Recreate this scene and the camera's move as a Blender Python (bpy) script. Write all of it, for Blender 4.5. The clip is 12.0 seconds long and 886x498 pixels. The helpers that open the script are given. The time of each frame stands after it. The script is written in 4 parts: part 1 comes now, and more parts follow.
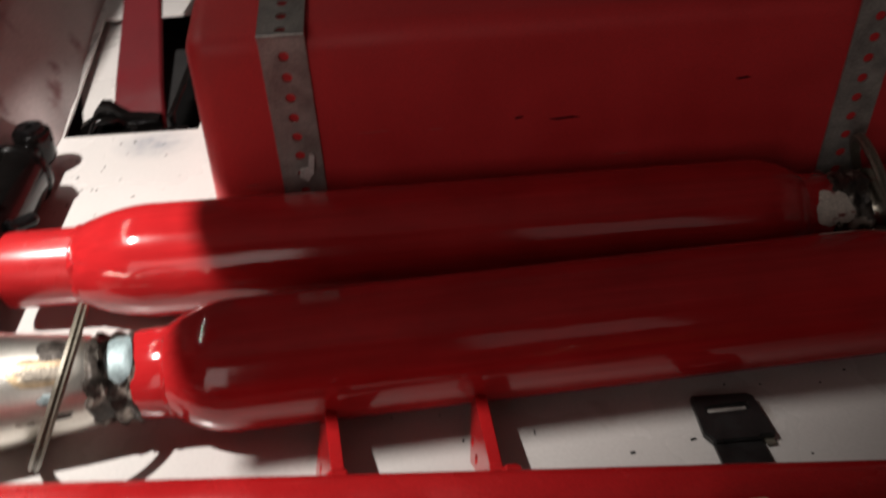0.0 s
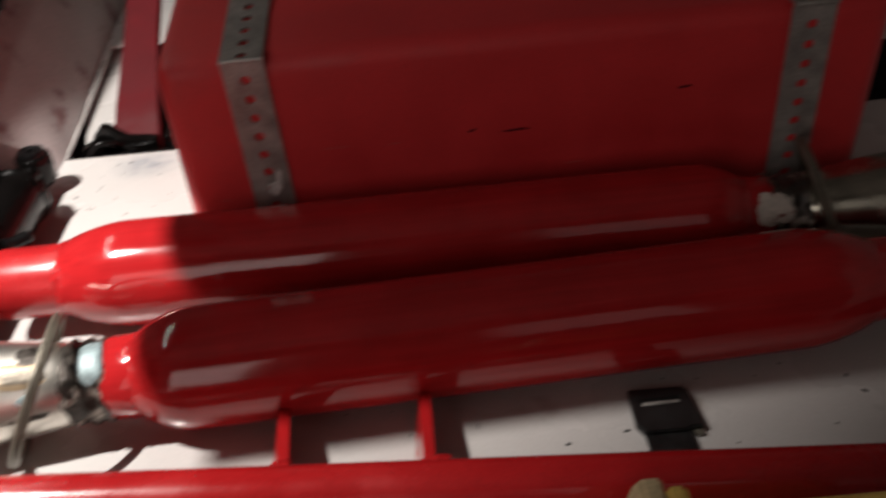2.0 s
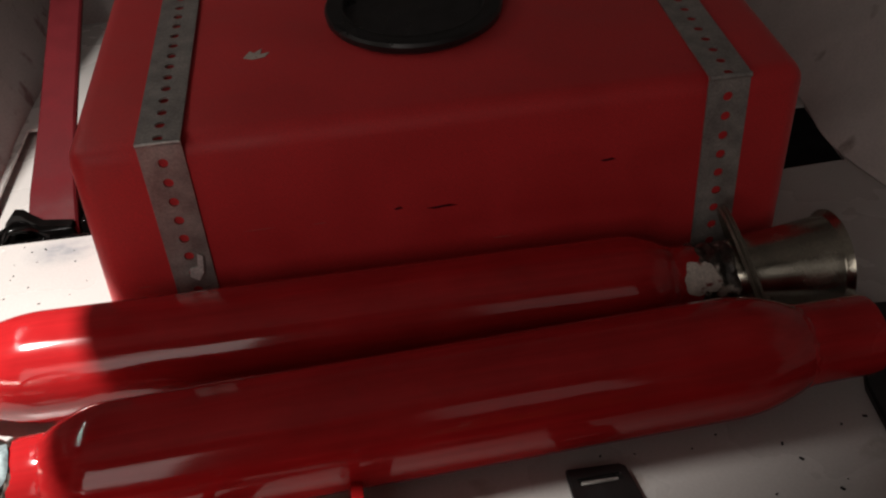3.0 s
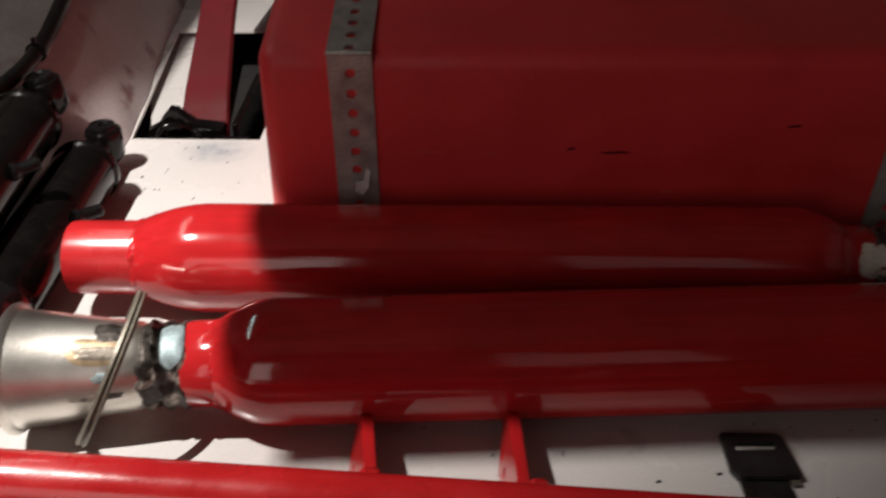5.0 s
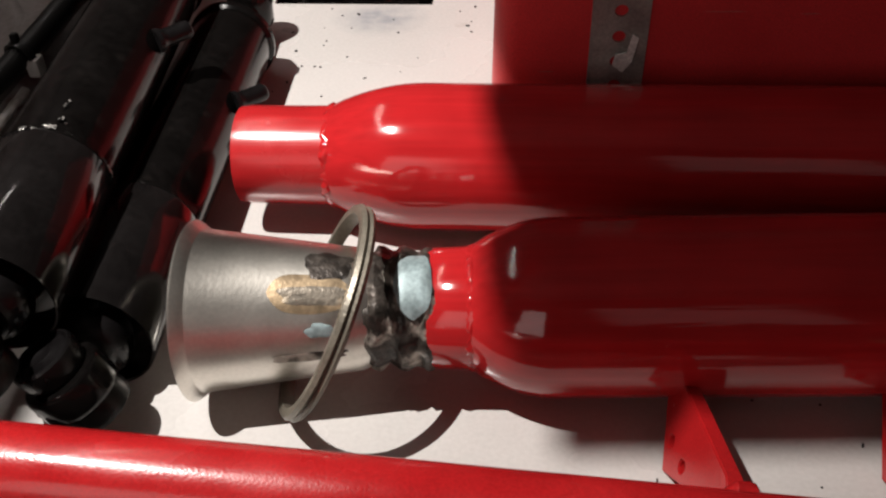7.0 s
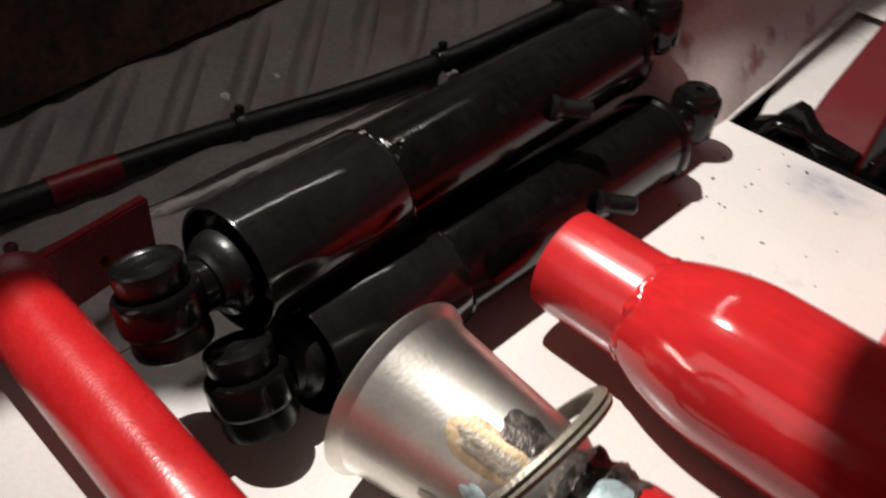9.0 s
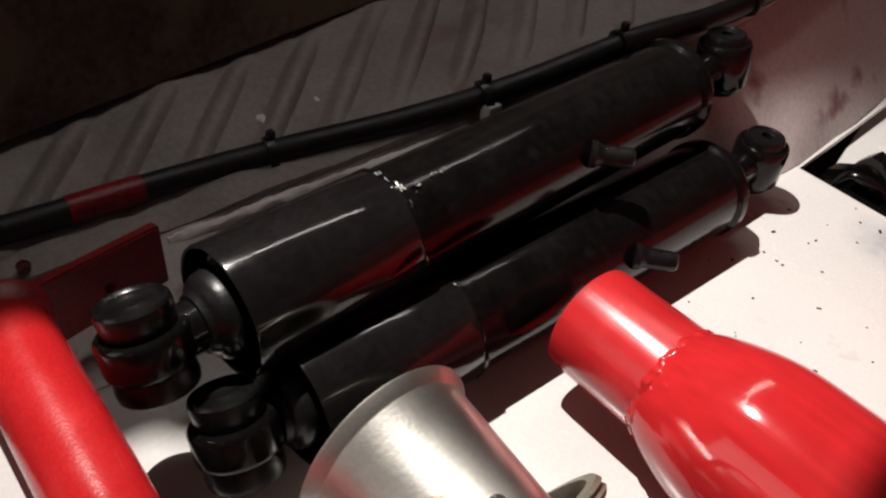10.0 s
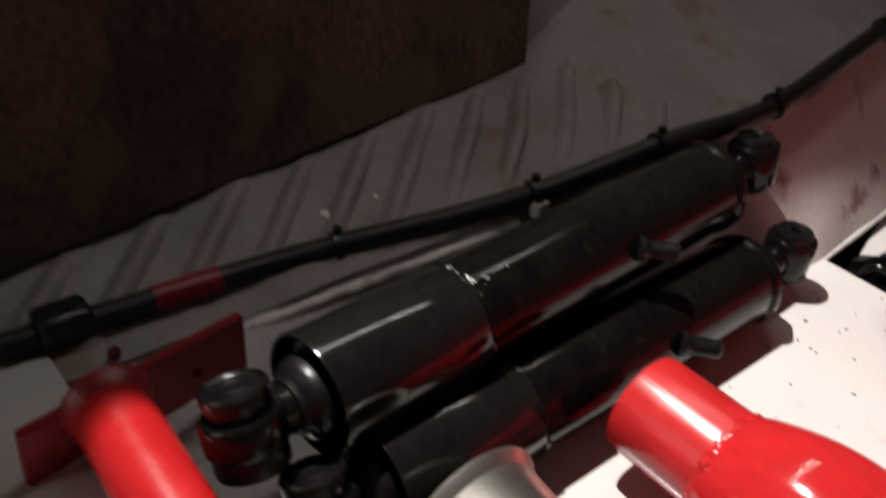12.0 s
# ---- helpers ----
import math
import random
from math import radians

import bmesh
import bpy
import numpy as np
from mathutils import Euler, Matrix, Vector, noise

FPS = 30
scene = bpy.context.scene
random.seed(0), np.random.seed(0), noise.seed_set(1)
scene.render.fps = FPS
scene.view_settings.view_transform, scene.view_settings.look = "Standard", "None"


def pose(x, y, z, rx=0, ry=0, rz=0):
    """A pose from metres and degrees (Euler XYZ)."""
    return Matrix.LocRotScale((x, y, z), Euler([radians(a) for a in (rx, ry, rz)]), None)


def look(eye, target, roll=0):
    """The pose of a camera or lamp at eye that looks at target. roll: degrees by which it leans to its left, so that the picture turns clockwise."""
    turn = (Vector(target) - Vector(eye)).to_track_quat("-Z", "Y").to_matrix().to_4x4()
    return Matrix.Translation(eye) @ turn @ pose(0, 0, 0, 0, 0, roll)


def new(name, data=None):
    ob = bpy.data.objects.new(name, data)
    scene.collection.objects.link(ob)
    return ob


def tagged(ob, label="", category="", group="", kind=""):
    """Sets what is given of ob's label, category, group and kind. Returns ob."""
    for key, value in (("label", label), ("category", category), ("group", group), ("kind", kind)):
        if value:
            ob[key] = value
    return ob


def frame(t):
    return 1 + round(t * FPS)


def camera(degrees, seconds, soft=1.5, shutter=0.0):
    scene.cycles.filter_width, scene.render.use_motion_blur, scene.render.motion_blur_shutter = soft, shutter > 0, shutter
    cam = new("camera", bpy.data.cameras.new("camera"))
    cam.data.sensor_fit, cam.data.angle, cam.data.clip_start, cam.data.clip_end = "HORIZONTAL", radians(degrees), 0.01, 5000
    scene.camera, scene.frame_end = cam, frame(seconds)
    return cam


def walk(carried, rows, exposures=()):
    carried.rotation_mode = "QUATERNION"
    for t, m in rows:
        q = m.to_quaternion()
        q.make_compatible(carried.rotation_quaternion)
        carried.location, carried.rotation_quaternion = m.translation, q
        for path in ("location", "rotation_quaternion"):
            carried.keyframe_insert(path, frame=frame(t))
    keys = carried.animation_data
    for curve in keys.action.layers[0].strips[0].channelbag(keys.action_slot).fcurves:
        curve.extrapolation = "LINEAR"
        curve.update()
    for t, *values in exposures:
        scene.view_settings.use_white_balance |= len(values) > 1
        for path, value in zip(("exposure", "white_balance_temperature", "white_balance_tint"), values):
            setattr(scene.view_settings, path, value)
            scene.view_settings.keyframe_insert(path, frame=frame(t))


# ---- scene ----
cam = camera(52.07, 12.0, soft=2.2, shutter=0.6)

PATH = [
    (0, (0.08017, -0.49456, 0.35072), (0.09204, -0.16918, 0.11837), -3.100),
    (0.5, (0.10511, -0.51736, 0.34920), (0.08002, -0.20165, 0.10486), -1.980),
    (1, (0.10294, -0.53848, 0.35909), (0.04614, -0.22644, 0.11535), -4.561),
    (1.5, (0.10119, -0.53501, 0.35864), (0.04728, -0.21669, 0.12249), -6.698),
    (2, (0.13197, -0.52507, 0.36335), (0.12577, -0.19576, 0.13638), -6.147),
    (2.5, (0.13516, -0.51821, 0.35591), (0.16554, -0.17780, 0.14806), -4.893),
    (2.7, (0.13667, -0.51373, 0.36003), (0.16333, -0.16984, 0.15749), -5.402),
    (4.3, (0.09914, -0.51481, 0.36001), (0.12210, -0.17041, 0.15787), -0.671),
    (4.5, (0.09104, -0.52117, 0.35727), (0.10440, -0.17781, 0.15251), -0.386),
    (5, (0.07659, -0.51379, 0.35159), (0.07114, -0.17896, 0.13283), -0.120),
    (5.5, (0.02197, -0.47949, 0.32916), (0.00736, -0.15566, 0.09480), -0.654),
    (6, (-0.03103, -0.43315, 0.29669), (-0.05749, -0.11899, 0.05052), -1.547),
    (6.5, (-0.03266, -0.39493, 0.28079), (-0.06294, -0.08859, 0.02537), -2.198),
    (6.7, (-0.03281, -0.39328, 0.27433), (-0.06352, -0.08912, 0.01637), -2.420),
    (8.3, (-0.02975, -0.38502, 0.30158), (-0.11593, -0.08801, 0.04788), 2.048),
    (8.5, (-0.02255, -0.36152, 0.28554), (-0.15953, -0.07609, 0.04105), 4.290),
    (9, (-0.00831, -0.31295, 0.27016), (-0.20829, -0.06780, 0.02540), 7.535),
    (9.5, (-0.00983, -0.28493, 0.27537), (-0.22875, -0.05786, 0.02937), 8.761),
    (10, (-0.00895, -0.27358, 0.27584), (-0.23544, -0.05678, 0.02745), 7.224),
    (10.5, (-0.01132, -0.27565, 0.27729), (-0.24005, -0.06001, 0.02993), 6.391),
    (11, (-0.00791, -0.28197, 0.28614), (-0.23847, -0.06370, 0.04282), 6.948),
    (11.5, (-0.00821, -0.28339, 0.28128), (-0.23834, -0.06227, 0.04014), 7.395),
    (12, (-0.00893, -0.30773, 0.29199), (-0.25575, -0.08097, 0.07367), 6.644),
]
walk(cam, [(t, look(eye, target, roll)) for t, eye, target, roll in PATH],
     exposures=[(0.0, 0.03), (1.5, 0.08), (2.5, 0.13), (4.4, 0.08), (5.0, 0.0), (5.7, -0.15), (6.7, -0.2), (8.4, -0.17), (9.2, -0.08), (12.0, -0.04)])

# ---- light ----
world = bpy.data.worlds.new("world")
scene.world = world
world.use_nodes = True
world.node_tree.nodes["Background"].inputs["Color"].default_value = (1.0, 0.86, 0.76, 1)
world.node_tree.nodes["Background"].inputs["Strength"].default_value = 0.03

KEY_AT = (-0.45, -0.225, 0.90)


def lamp(name, kind, at, target, energy, size, colour):
    data = bpy.data.lights.new(name, kind)
    data.energy, data.color = energy, colour
    if kind == "AREA":
        data.shape, data.size = "DISK", size
    else:
        data.shadow_soft_size = size
    ob = new(name, data)
    ob.matrix_world = look(at, target)
    return ob


key = lamp("work_lamp", "SPOT", KEY_AT, (-0.19, 0.125, 0), 80, 0.0017, (1.0, 0.94, 0.89))
key.data.spot_size, key.data.spot_blend = radians(67), 0.9

# Unseen strip light added for the sleeve streak and to lift the shelf.
fill_strip = lamp("fill_strip", "AREA", (-0.351, 0.075, 0.54), (-0.351, 0.075, 0), 0.46, 0.01, (1.0, 0.92, 0.86))
fill_strip.data.shape, fill_strip.data.size, fill_strip.data.size_y = "RECTANGLE", 0.003, 0.50
fill_strip.matrix_world = pose(-0.351, 0.075, 0.54)

# two windows in the garage wall behind the camera: middle x, middle z, width, height, energy
WINDOWS = [(-0.80, 0.90, 1.00, 1.22, 6.7), (0.76, 1.32, 0.66, 1.06, 0.55)]
for wx, wz, ww, wh, energy in WINDOWS:
    glow = lamp("window_light", "AREA", (wx, -2.19, wz), (wx, 0, wz), energy, 1.0, (1.0, 0.89, 0.84))
    glow.data.shape, glow.data.size, glow.data.size_y = "RECTANGLE", ww, wh
    glow.matrix_world = pose(wx, -2.19, wz, 90, 0, 0)

# ---- materials ----


def material(name, base, rough=0.5, metal=0.0, spread=0.12, scale=30.0, grain=0.15, grain_scale=600.0, bump=0.1, dirt=None, dirt_at=0.62, dirt_scale=14.0, coat=0.0, rough_var=0.12, streak=1.0):
    """Base colour with two scales of variation, an optional dirt colour with a shape of its own, varied gloss and fine relief."""
    m = bpy.data.materials.new(name)
    m.use_nodes = True
    nt = m.node_tree
    n, l = nt.nodes, nt.links
    bsdf = n["Principled BSDF"]
    co = n.new("ShaderNodeTexCoord")

    def tex(s, detail):
        t = n.new("ShaderNodeTexNoise")
        t.inputs["Scale"].default_value, t.inputs["Detail"].default_value = s, detail
        l.new(co.outputs["Object"], t.inputs["Vector"])
        return t

    big, fine = tex(scale, 4), tex(grain_scale, 2)
    if streak != 1.0:
        # polishing and spray marks drawn out along the part
        mp = n.new("ShaderNodeMapping")
        mp.inputs["Scale"].default_value = (streak, 1, 1)
        l.new(co.outputs["Object"], mp.inputs["Vector"])
        l.new(mp.outputs["Vector"], fine.inputs["Vector"])
    hsv = n.new("ShaderNodeHueSaturation")
    hsv.inputs["Color"].default_value = (*base, 1)
    val = n.new("ShaderNodeMapRange")
    val.inputs["From Min"].default_value, val.inputs["From Max"].default_value = 0.3, 0.7
    val.inputs["To Min"].default_value, val.inputs["To Max"].default_value = 1 - spread, 1 + spread
    l.new(big.outputs["Fac"], val.inputs["Value"])
    mul = n.new("ShaderNodeMath")
    mul.operation = "MULTIPLY"
    gr = n.new("ShaderNodeMapRange")
    gr.inputs["From Min"].default_value, gr.inputs["From Max"].default_value = 0.3, 0.7
    gr.inputs["To Min"].default_value, gr.inputs["To Max"].default_value = 1 - grain, 1 + grain
    l.new(fine.outputs["Fac"], gr.inputs["Value"])
    l.new(val.outputs["Result"], mul.inputs[0])
    l.new(gr.outputs["Result"], mul.inputs[1])
    l.new(mul.outputs["Value"], hsv.inputs["Value"])
    colour = hsv.outputs["Color"]
    if dirt:
        d = tex(dirt_scale, 8)
        ramp = n.new("ShaderNodeMapRange")
        ramp.inputs["From Min"].default_value, ramp.inputs["From Max"].default_value = dirt_at, dirt_at + 0.1
        l.new(d.outputs["Fac"], ramp.inputs["Value"])
        mix = n.new("ShaderNodeMixRGB")
        mix.inputs["Color2"].default_value = (*dirt, 1)
        l.new(ramp.outputs["Result"], mix.inputs["Fac"])
        l.new(colour, mix.inputs["Color1"])
        colour = mix.outputs["Color"]
    l.new(colour, bsdf.inputs["Base Color"])
    rr = n.new("ShaderNodeMapRange")
    rr.inputs["From Min"].default_value, rr.inputs["From Max"].default_value = 0.3, 0.7
    rr.inputs["To Min"].default_value, rr.inputs["To Max"].default_value = max(0.02, rough - rough_var), min(1, rough + rough_var)
    l.new(big.outputs["Fac"], rr.inputs["Value"])
    l.new(rr.outputs["Result"], bsdf.inputs["Roughness"])
    bsdf.inputs["Metallic"].default_value = metal
    bsdf.inputs["Coat Weight"].default_value = coat
    bsdf.inputs["Coat Roughness"].default_value = 0.06
    if bump:
        bp = n.new("ShaderNodeBump")
        bp.inputs["Strength"].default_value, bp.inputs["Distance"].default_value = bump, 0.001
        l.new(fine.outputs["Fac"], bp.inputs["Height"])
        l.new(bp.outputs["Normal"], bsdf.inputs["Normal"])
    return m


RED = material("red_gloss_paint", (0.37, 0.013, 0.015), 0.10, spread=0.12, scale=25, grain=0.10, grain_scale=320, bump=0.10, coat=0.0, rough_var=0.04, streak=0.05)
NECK_RED = material("red_rubbed_paint", (0.37, 0.013, 0.015), 0.24, spread=0.12, scale=40, grain=0.12, grain_scale=320, bump=0.10, rough_var=0.05, streak=0.05)
TUBE_RED = material("red_tube_paint", (0.42, 0.012, 0.014), 0.24, spread=0.12, scale=30, grain=0.12, grain_scale=900, bump=0.08, coat=0.4)
DARK_RED = material("dull_red_paint", (0.24, 0.009, 0.016), 0.4, spread=0.3, scale=60, grain=0.3, grain_scale=500, bump=0.3)
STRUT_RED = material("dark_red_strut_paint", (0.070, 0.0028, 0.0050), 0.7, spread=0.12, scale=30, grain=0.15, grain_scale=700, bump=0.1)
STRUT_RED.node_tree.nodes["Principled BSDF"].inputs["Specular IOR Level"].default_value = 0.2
MAROON = material("maroon_paint", (0.085, 0.006, 0.011), 0.3, spread=0.3, scale=60, grain=0.3, grain_scale=500, bump=0.3)
TANK_RED = material("red_moulded_plastic", (0.60, 0.022, 0.026), 0.58, spread=0.1, scale=20, grain=0.14, grain_scale=1400, bump=0.12)
TANK_RED.node_tree.nodes["Principled BSDF"].inputs["Sheen Weight"].default_value = 0.14
TANK_RED.node_tree.nodes["Principled BSDF"].inputs["Sheen Roughness"].default_value = 0.5
WHITE = material("white_sheet_paint", (0.60, 0.575, 0.55), 0.27, spread=0.06, scale=9, grain=0.04, grain_scale=500, bump=0.05, dirt=(0.36, 0.32, 0.29), dirt_at=0.66, dirt_scale=22)
FLOOR_WHITE = material("white_floor_paint", (0.54, 0.52, 0.50), 0.27, spread=0.06, scale=9, grain=0.04, grain_scale=500, bump=0.05, dirt=(0.36, 0.32, 0.29), dirt_at=0.66, dirt_scale=22)


def smudge(mat, at, size, colour, amount):
    """A rubbed stain of one place on the floor, broken up by noise."""
    n, l = mat.node_tree.nodes, mat.node_tree.links
    bsdf = n["Principled BSDF"]
    old = bsdf.inputs["Base Color"].links[0].from_socket
    co = n.new("ShaderNodeTexCoord")
    mp = n.new("ShaderNodeMapping")
    mp.vector_type = "TEXTURE"
    mp.inputs["Location"].default_value = (*at, 0)
    mp.inputs["Scale"].default_value = (*size, 1)
    l.new(co.outputs["Object"], mp.inputs["Vector"])
    gr = n.new("ShaderNodeTexGradient")
    gr.gradient_type = "SPHERICAL"
    l.new(mp.outputs["Vector"], gr.inputs["Vector"])
    tx = n.new("ShaderNodeTexNoise")
    tx.inputs["Scale"].default_value, tx.inputs["Detail"].default_value = 90.0, 6.0
    l.new(co.outputs["Object"], tx.inputs["Vector"])
    mr = n.new("ShaderNodeMapRange")
    mr.inputs["From Min"].default_value, mr.inputs["From Max"].default_value = 0.15, 0.75
    mr.inputs["To Max"].default_value = amount
    l.new(tx.outputs["Fac"], mr.inputs["Value"])
    mu = n.new("ShaderNodeMath")
    mu.operation = "MULTIPLY"
    l.new(gr.outputs["Fac"], mu.inputs[0])
    l.new(mr.outputs["Result"], mu.inputs[1])
    mix = n.new("ShaderNodeMixRGB")
    mix.inputs["Color2"].default_value = (*colour, 1)
    l.new(mu.outputs["Value"], mix.inputs["Fac"])
    l.new(old, mix.inputs["Color1"])
    l.new(mix.outputs["Color"], bsdf.inputs["Base Color"])


smudge(FLOOR_WHITE, (-0.128, 0.176), (0.036, 0.030), (0.16, 0.19, 0.23), 0.9)
smudge(FLOOR_WHITE, (-0.095, -0.243), (0.035, 0.022), (0.22, 0.19, 0.17), 1.2)
smudge(FLOOR_WHITE, (-0.075, -0.262), (0.03, 0.03), (0.26, 0.23, 0.20), 1.0)
# White body paint in three tones: WALL_WHITE darkened for shade, WEST_WHITE less so.
WALL_WHITE = material("shade_toned_dirty_white", (0.26, 0.226, 0.218), 0.55, spread=0.14, scale=18, grain=0.12, grain_scale=350, bump=0.25, dirt=(0.22, 0.15, 0.13), dirt_at=0.6, dirt_scale=26)
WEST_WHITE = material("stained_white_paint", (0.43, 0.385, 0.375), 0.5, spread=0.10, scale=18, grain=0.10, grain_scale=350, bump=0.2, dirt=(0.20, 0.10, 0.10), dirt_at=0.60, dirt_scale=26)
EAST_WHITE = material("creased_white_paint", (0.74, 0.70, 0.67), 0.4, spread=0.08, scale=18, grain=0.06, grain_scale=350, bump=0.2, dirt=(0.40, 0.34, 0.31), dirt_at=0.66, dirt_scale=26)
BLACK = material("black_gloss_paint", (0.0030, 0.0026, 0.0025), 0.15, spread=0.3, scale=60, grain=0.3, grain_scale=260, bump=0.05, coat=0.0, dirt=(0.006, 0.005, 0.0046), dirt_at=0.62, dirt_scale=90, rough_var=0.02)
RUBBER = material("black_rubber", (0.008, 0.0074, 0.0074), 0.5, spread=0.3, scale=60, grain=0.2, bump=0.2)
SLEEVE = material("black_lacquer", (0.0056, 0.0049, 0.0049), 0.11, spread=0.3, scale=60, grain=0.2, grain_scale=400, bump=0.02, rough_var=0.03)
BUSH = material("oily_black_rubber", (0.004, 0.0035, 0.0037), 0.30, spread=0.3, scale=60, grain=0.2, bump=0.1)
BLACK_PLASTIC = material("black_plastic", (0.012, 0.012, 0.012), 0.35, spread=0.2, scale=60, grain=0.2, bump=0.1)
VOID = material("near_black", (0.01, 0.009, 0.009), 0.8)
for m, level in ((RED, 0.5), (BLACK, 0.25), (BUSH, 0.3), (SLEEVE, 0.5)):
    m.node_tree.nodes["Principled BSDF"].inputs["Specular IOR Level"].default_value = level
STEEL = material("brushed_steel", (0.72, 0.69, 0.63), 0.36, metal=1.0, spread=0.08, scale=30, grain=0.05, grain_scale=600, bump=0.05, rough_var=0.05)
# Darker copy of STEEL that carries the shade on the back muffler's cone.
SHADED_STEEL = material("shaded_steel", (0.36, 0.34, 0.28), 0.22, metal=1.0, spread=0.2, scale=40, grain=0.12, grain_scale=600, bump=0.08)
GALV = material("galvanised_band", (0.40, 0.38, 0.355), 0.40, metal=0.5, spread=0.25, scale=70, grain=0.15, grain_scale=600, bump=0.15)
RING_STEEL = material("grey_steel", (0.17, 0.152, 0.12), 0.42, metal=0.45, spread=0.2, scale=80, grain=0.15, bump=0.2)
SOOT = material("sooty_weld", (0.05, 0.042, 0.036), 0.4, metal=0.5, spread=0.6, scale=120, grain=0.4, grain_scale=400, bump=0.6, dirt=(0.42, 0.38, 0.33), dirt_at=0.56, dirt_scale=90)
HEAT = material("heat_tint", (0.36, 0.27, 0.17), 0.4, metal=0.7, spread=0.3, scale=120)
SCORCH = material("scorched_grey_steel", (0.20, 0.175, 0.14), 0.45, metal=0.5, spread=0.4, scale=140, grain=0.2, bump=0.3, dirt=(0.36, 0.30, 0.22), dirt_at=0.56, dirt_scale=120)
BLUE_HEAT = material("scorched_blue_paint", (0.25, 0.32, 0.33), 0.5, metal=0.3, spread=0.2, scale=150)
PAPER = material("torn_label", (0.55, 0.50, 0.44), 0.7, spread=0.2, scale=120, dirt=(0.2, 0.05, 0.04), dirt_at=0.6, dirt_scale=160)
SCRATCH = material("pale_scratched_plastic", (0.50, 0.10, 0.09), 0.6, spread=0.3, scale=300)
BRASS = material("brass", (0.62, 0.45, 0.20), 0.3, metal=1.0, spread=0.2, scale=200)
CLEAR = material("clear_plastic_film", (0.9, 0.88, 0.85), 0.12, spread=0.03, bump=0.1, rough_var=0.03)
CLEAR.node_tree.nodes["Principled BSDF"].inputs["Transmission Weight"].default_value = 0.92
CLEAR.node_tree.nodes["Principled BSDF"].inputs["IOR"].default_value = 1.05
COVER_WHITE = material("white_cover_paint", (0.80, 0.775, 0.745), 0.35, spread=0.05, scale=14, grain=0.03, bump=0.06, dirt=(0.5, 0.45, 0.40), dirt_at=0.68, dirt_scale=30)
YELLOW = material("yellow_plastic", (0.92, 0.66, 0.17), 0.4, spread=0.1, scale=40, bump=0.05)
TAN = material("tan_resin", (0.78, 0.62, 0.36), 0.55, spread=0.15, scale=60, bump=0.15)
LABEL_GREY = material("grey_label", (0.45, 0.45, 0.34), 0.4, spread=0.1)
TORN = material("torn_bright_foil", (0.78, 0.76, 0.73), 0.4, metal=0.3, spread=0.15, scale=150, bump=0.3)
BROWN = material("dark_stained_board", (0.085, 0.050, 0.034), 0.85, spread=0.6, scale=14, grain=0.4, grain_scale=200, bump=0.4, dirt=(0.12, 0.08, 0.045), dirt_at=0.55, dirt_scale=18)
RUST = material("rusty_flakes", (0.20, 0.07, 0.03), 0.8, spread=0.5, scale=200, bump=0.5)
GREY = material("garage_plaster", (0.62, 0.59, 0.57), 0.9, spread=0.15, scale=4, grain=0.1, grain_scale=90, bump=0.2)
CONCRETE = material("garage_concrete", (0.22, 0.21, 0.20), 0.85, spread=0.2, scale=5, grain=0.15, grain_scale=120, bump=0.3)
BLOCKER_DARK = material("dark_blocker_metal", (0.09, 0.08, 0.075), 0.6, spread=0.2)
CHIPPED = material("chipped_black_seam", (0.006, 0.006, 0.006), 0.3, metal=0.6, spread=0.3, scale=60, grain=0.3, bump=0.6, dirt=(0.55, 0.53, 0.50), dirt_at=0.47, dirt_scale=600)

# ---- shapes ----


def mesh_of(name, bm, mat, smooth=True, angle=40):
    me = bpy.data.meshes.new(name)
    bmesh.ops.recalc_face_normals(bm, faces=bm.faces[:])
    lim = radians(angle)
    for fc in bm.faces:
        fc.smooth = smooth
    for e in bm.edges:
        e.smooth = smooth and len(e.link_faces) == 2 and e.calc_face_angle(0) < lim
    bm.to_mesh(me)
    bm.free()
    me.materials.append(mat)
    return me


def part(name, bm, mat, parent=None, label="", angle=40):
    ob = new(name, mesh_of(name, bm, mat, angle=angle))
    ob.parent = parent
    if label:
        tagged(ob, label)
    return ob


def thing(name, m, label, category, group="", kind=""):
    ob = new(name)
    ob.empty_display_size = 0.02
    ob.matrix_world = m
    return tagged(ob, label, category, group, kind)


def lathe(profile, segs=48, axis="X", cap=True, start=0.0):
    """Turns rows of (along, radius) round an axis."""
    bm = bmesh.new()
    rings = []
    for a, r in profile:
        ring = []
        for k in range(segs):
            w = 2 * math.pi * k / segs + start
            c, s = r * math.cos(w), r * math.sin(w)
            ring.append(bm.verts.new({"X": (a, c, s), "Y": (s, a, c), "Z": (c, s, a)}[axis]))
        rings.append(ring)
    for p, q in zip(rings, rings[1:]):
        for k in range(segs):
            bm.faces.new((p[k], p[(k + 1) % segs], q[(k + 1) % segs], q[k]))
    if cap:
        bm.faces.new(rings[0][::-1])
        bm.faces.new(rings[-1])
    return bm


def block(size, at=(0, 0, 0), bevel=0.0, segs=2, m=None):
    bm = bmesh.new()
    bmesh.ops.create_cube(bm, size=1.0)
    bmesh.ops.scale(bm, vec=size, verts=bm.verts[:])
    if bevel:
        bmesh.ops.bevel(bm, geom=bm.edges[:], offset=bevel, segments=segs, profile=0.5, affect="EDGES")
    bmesh.ops.translate(bm, vec=at, verts=bm.verts[:])
    if m:
        bmesh.ops.transform(bm, matrix=m, verts=bm.verts[:])
    return bm


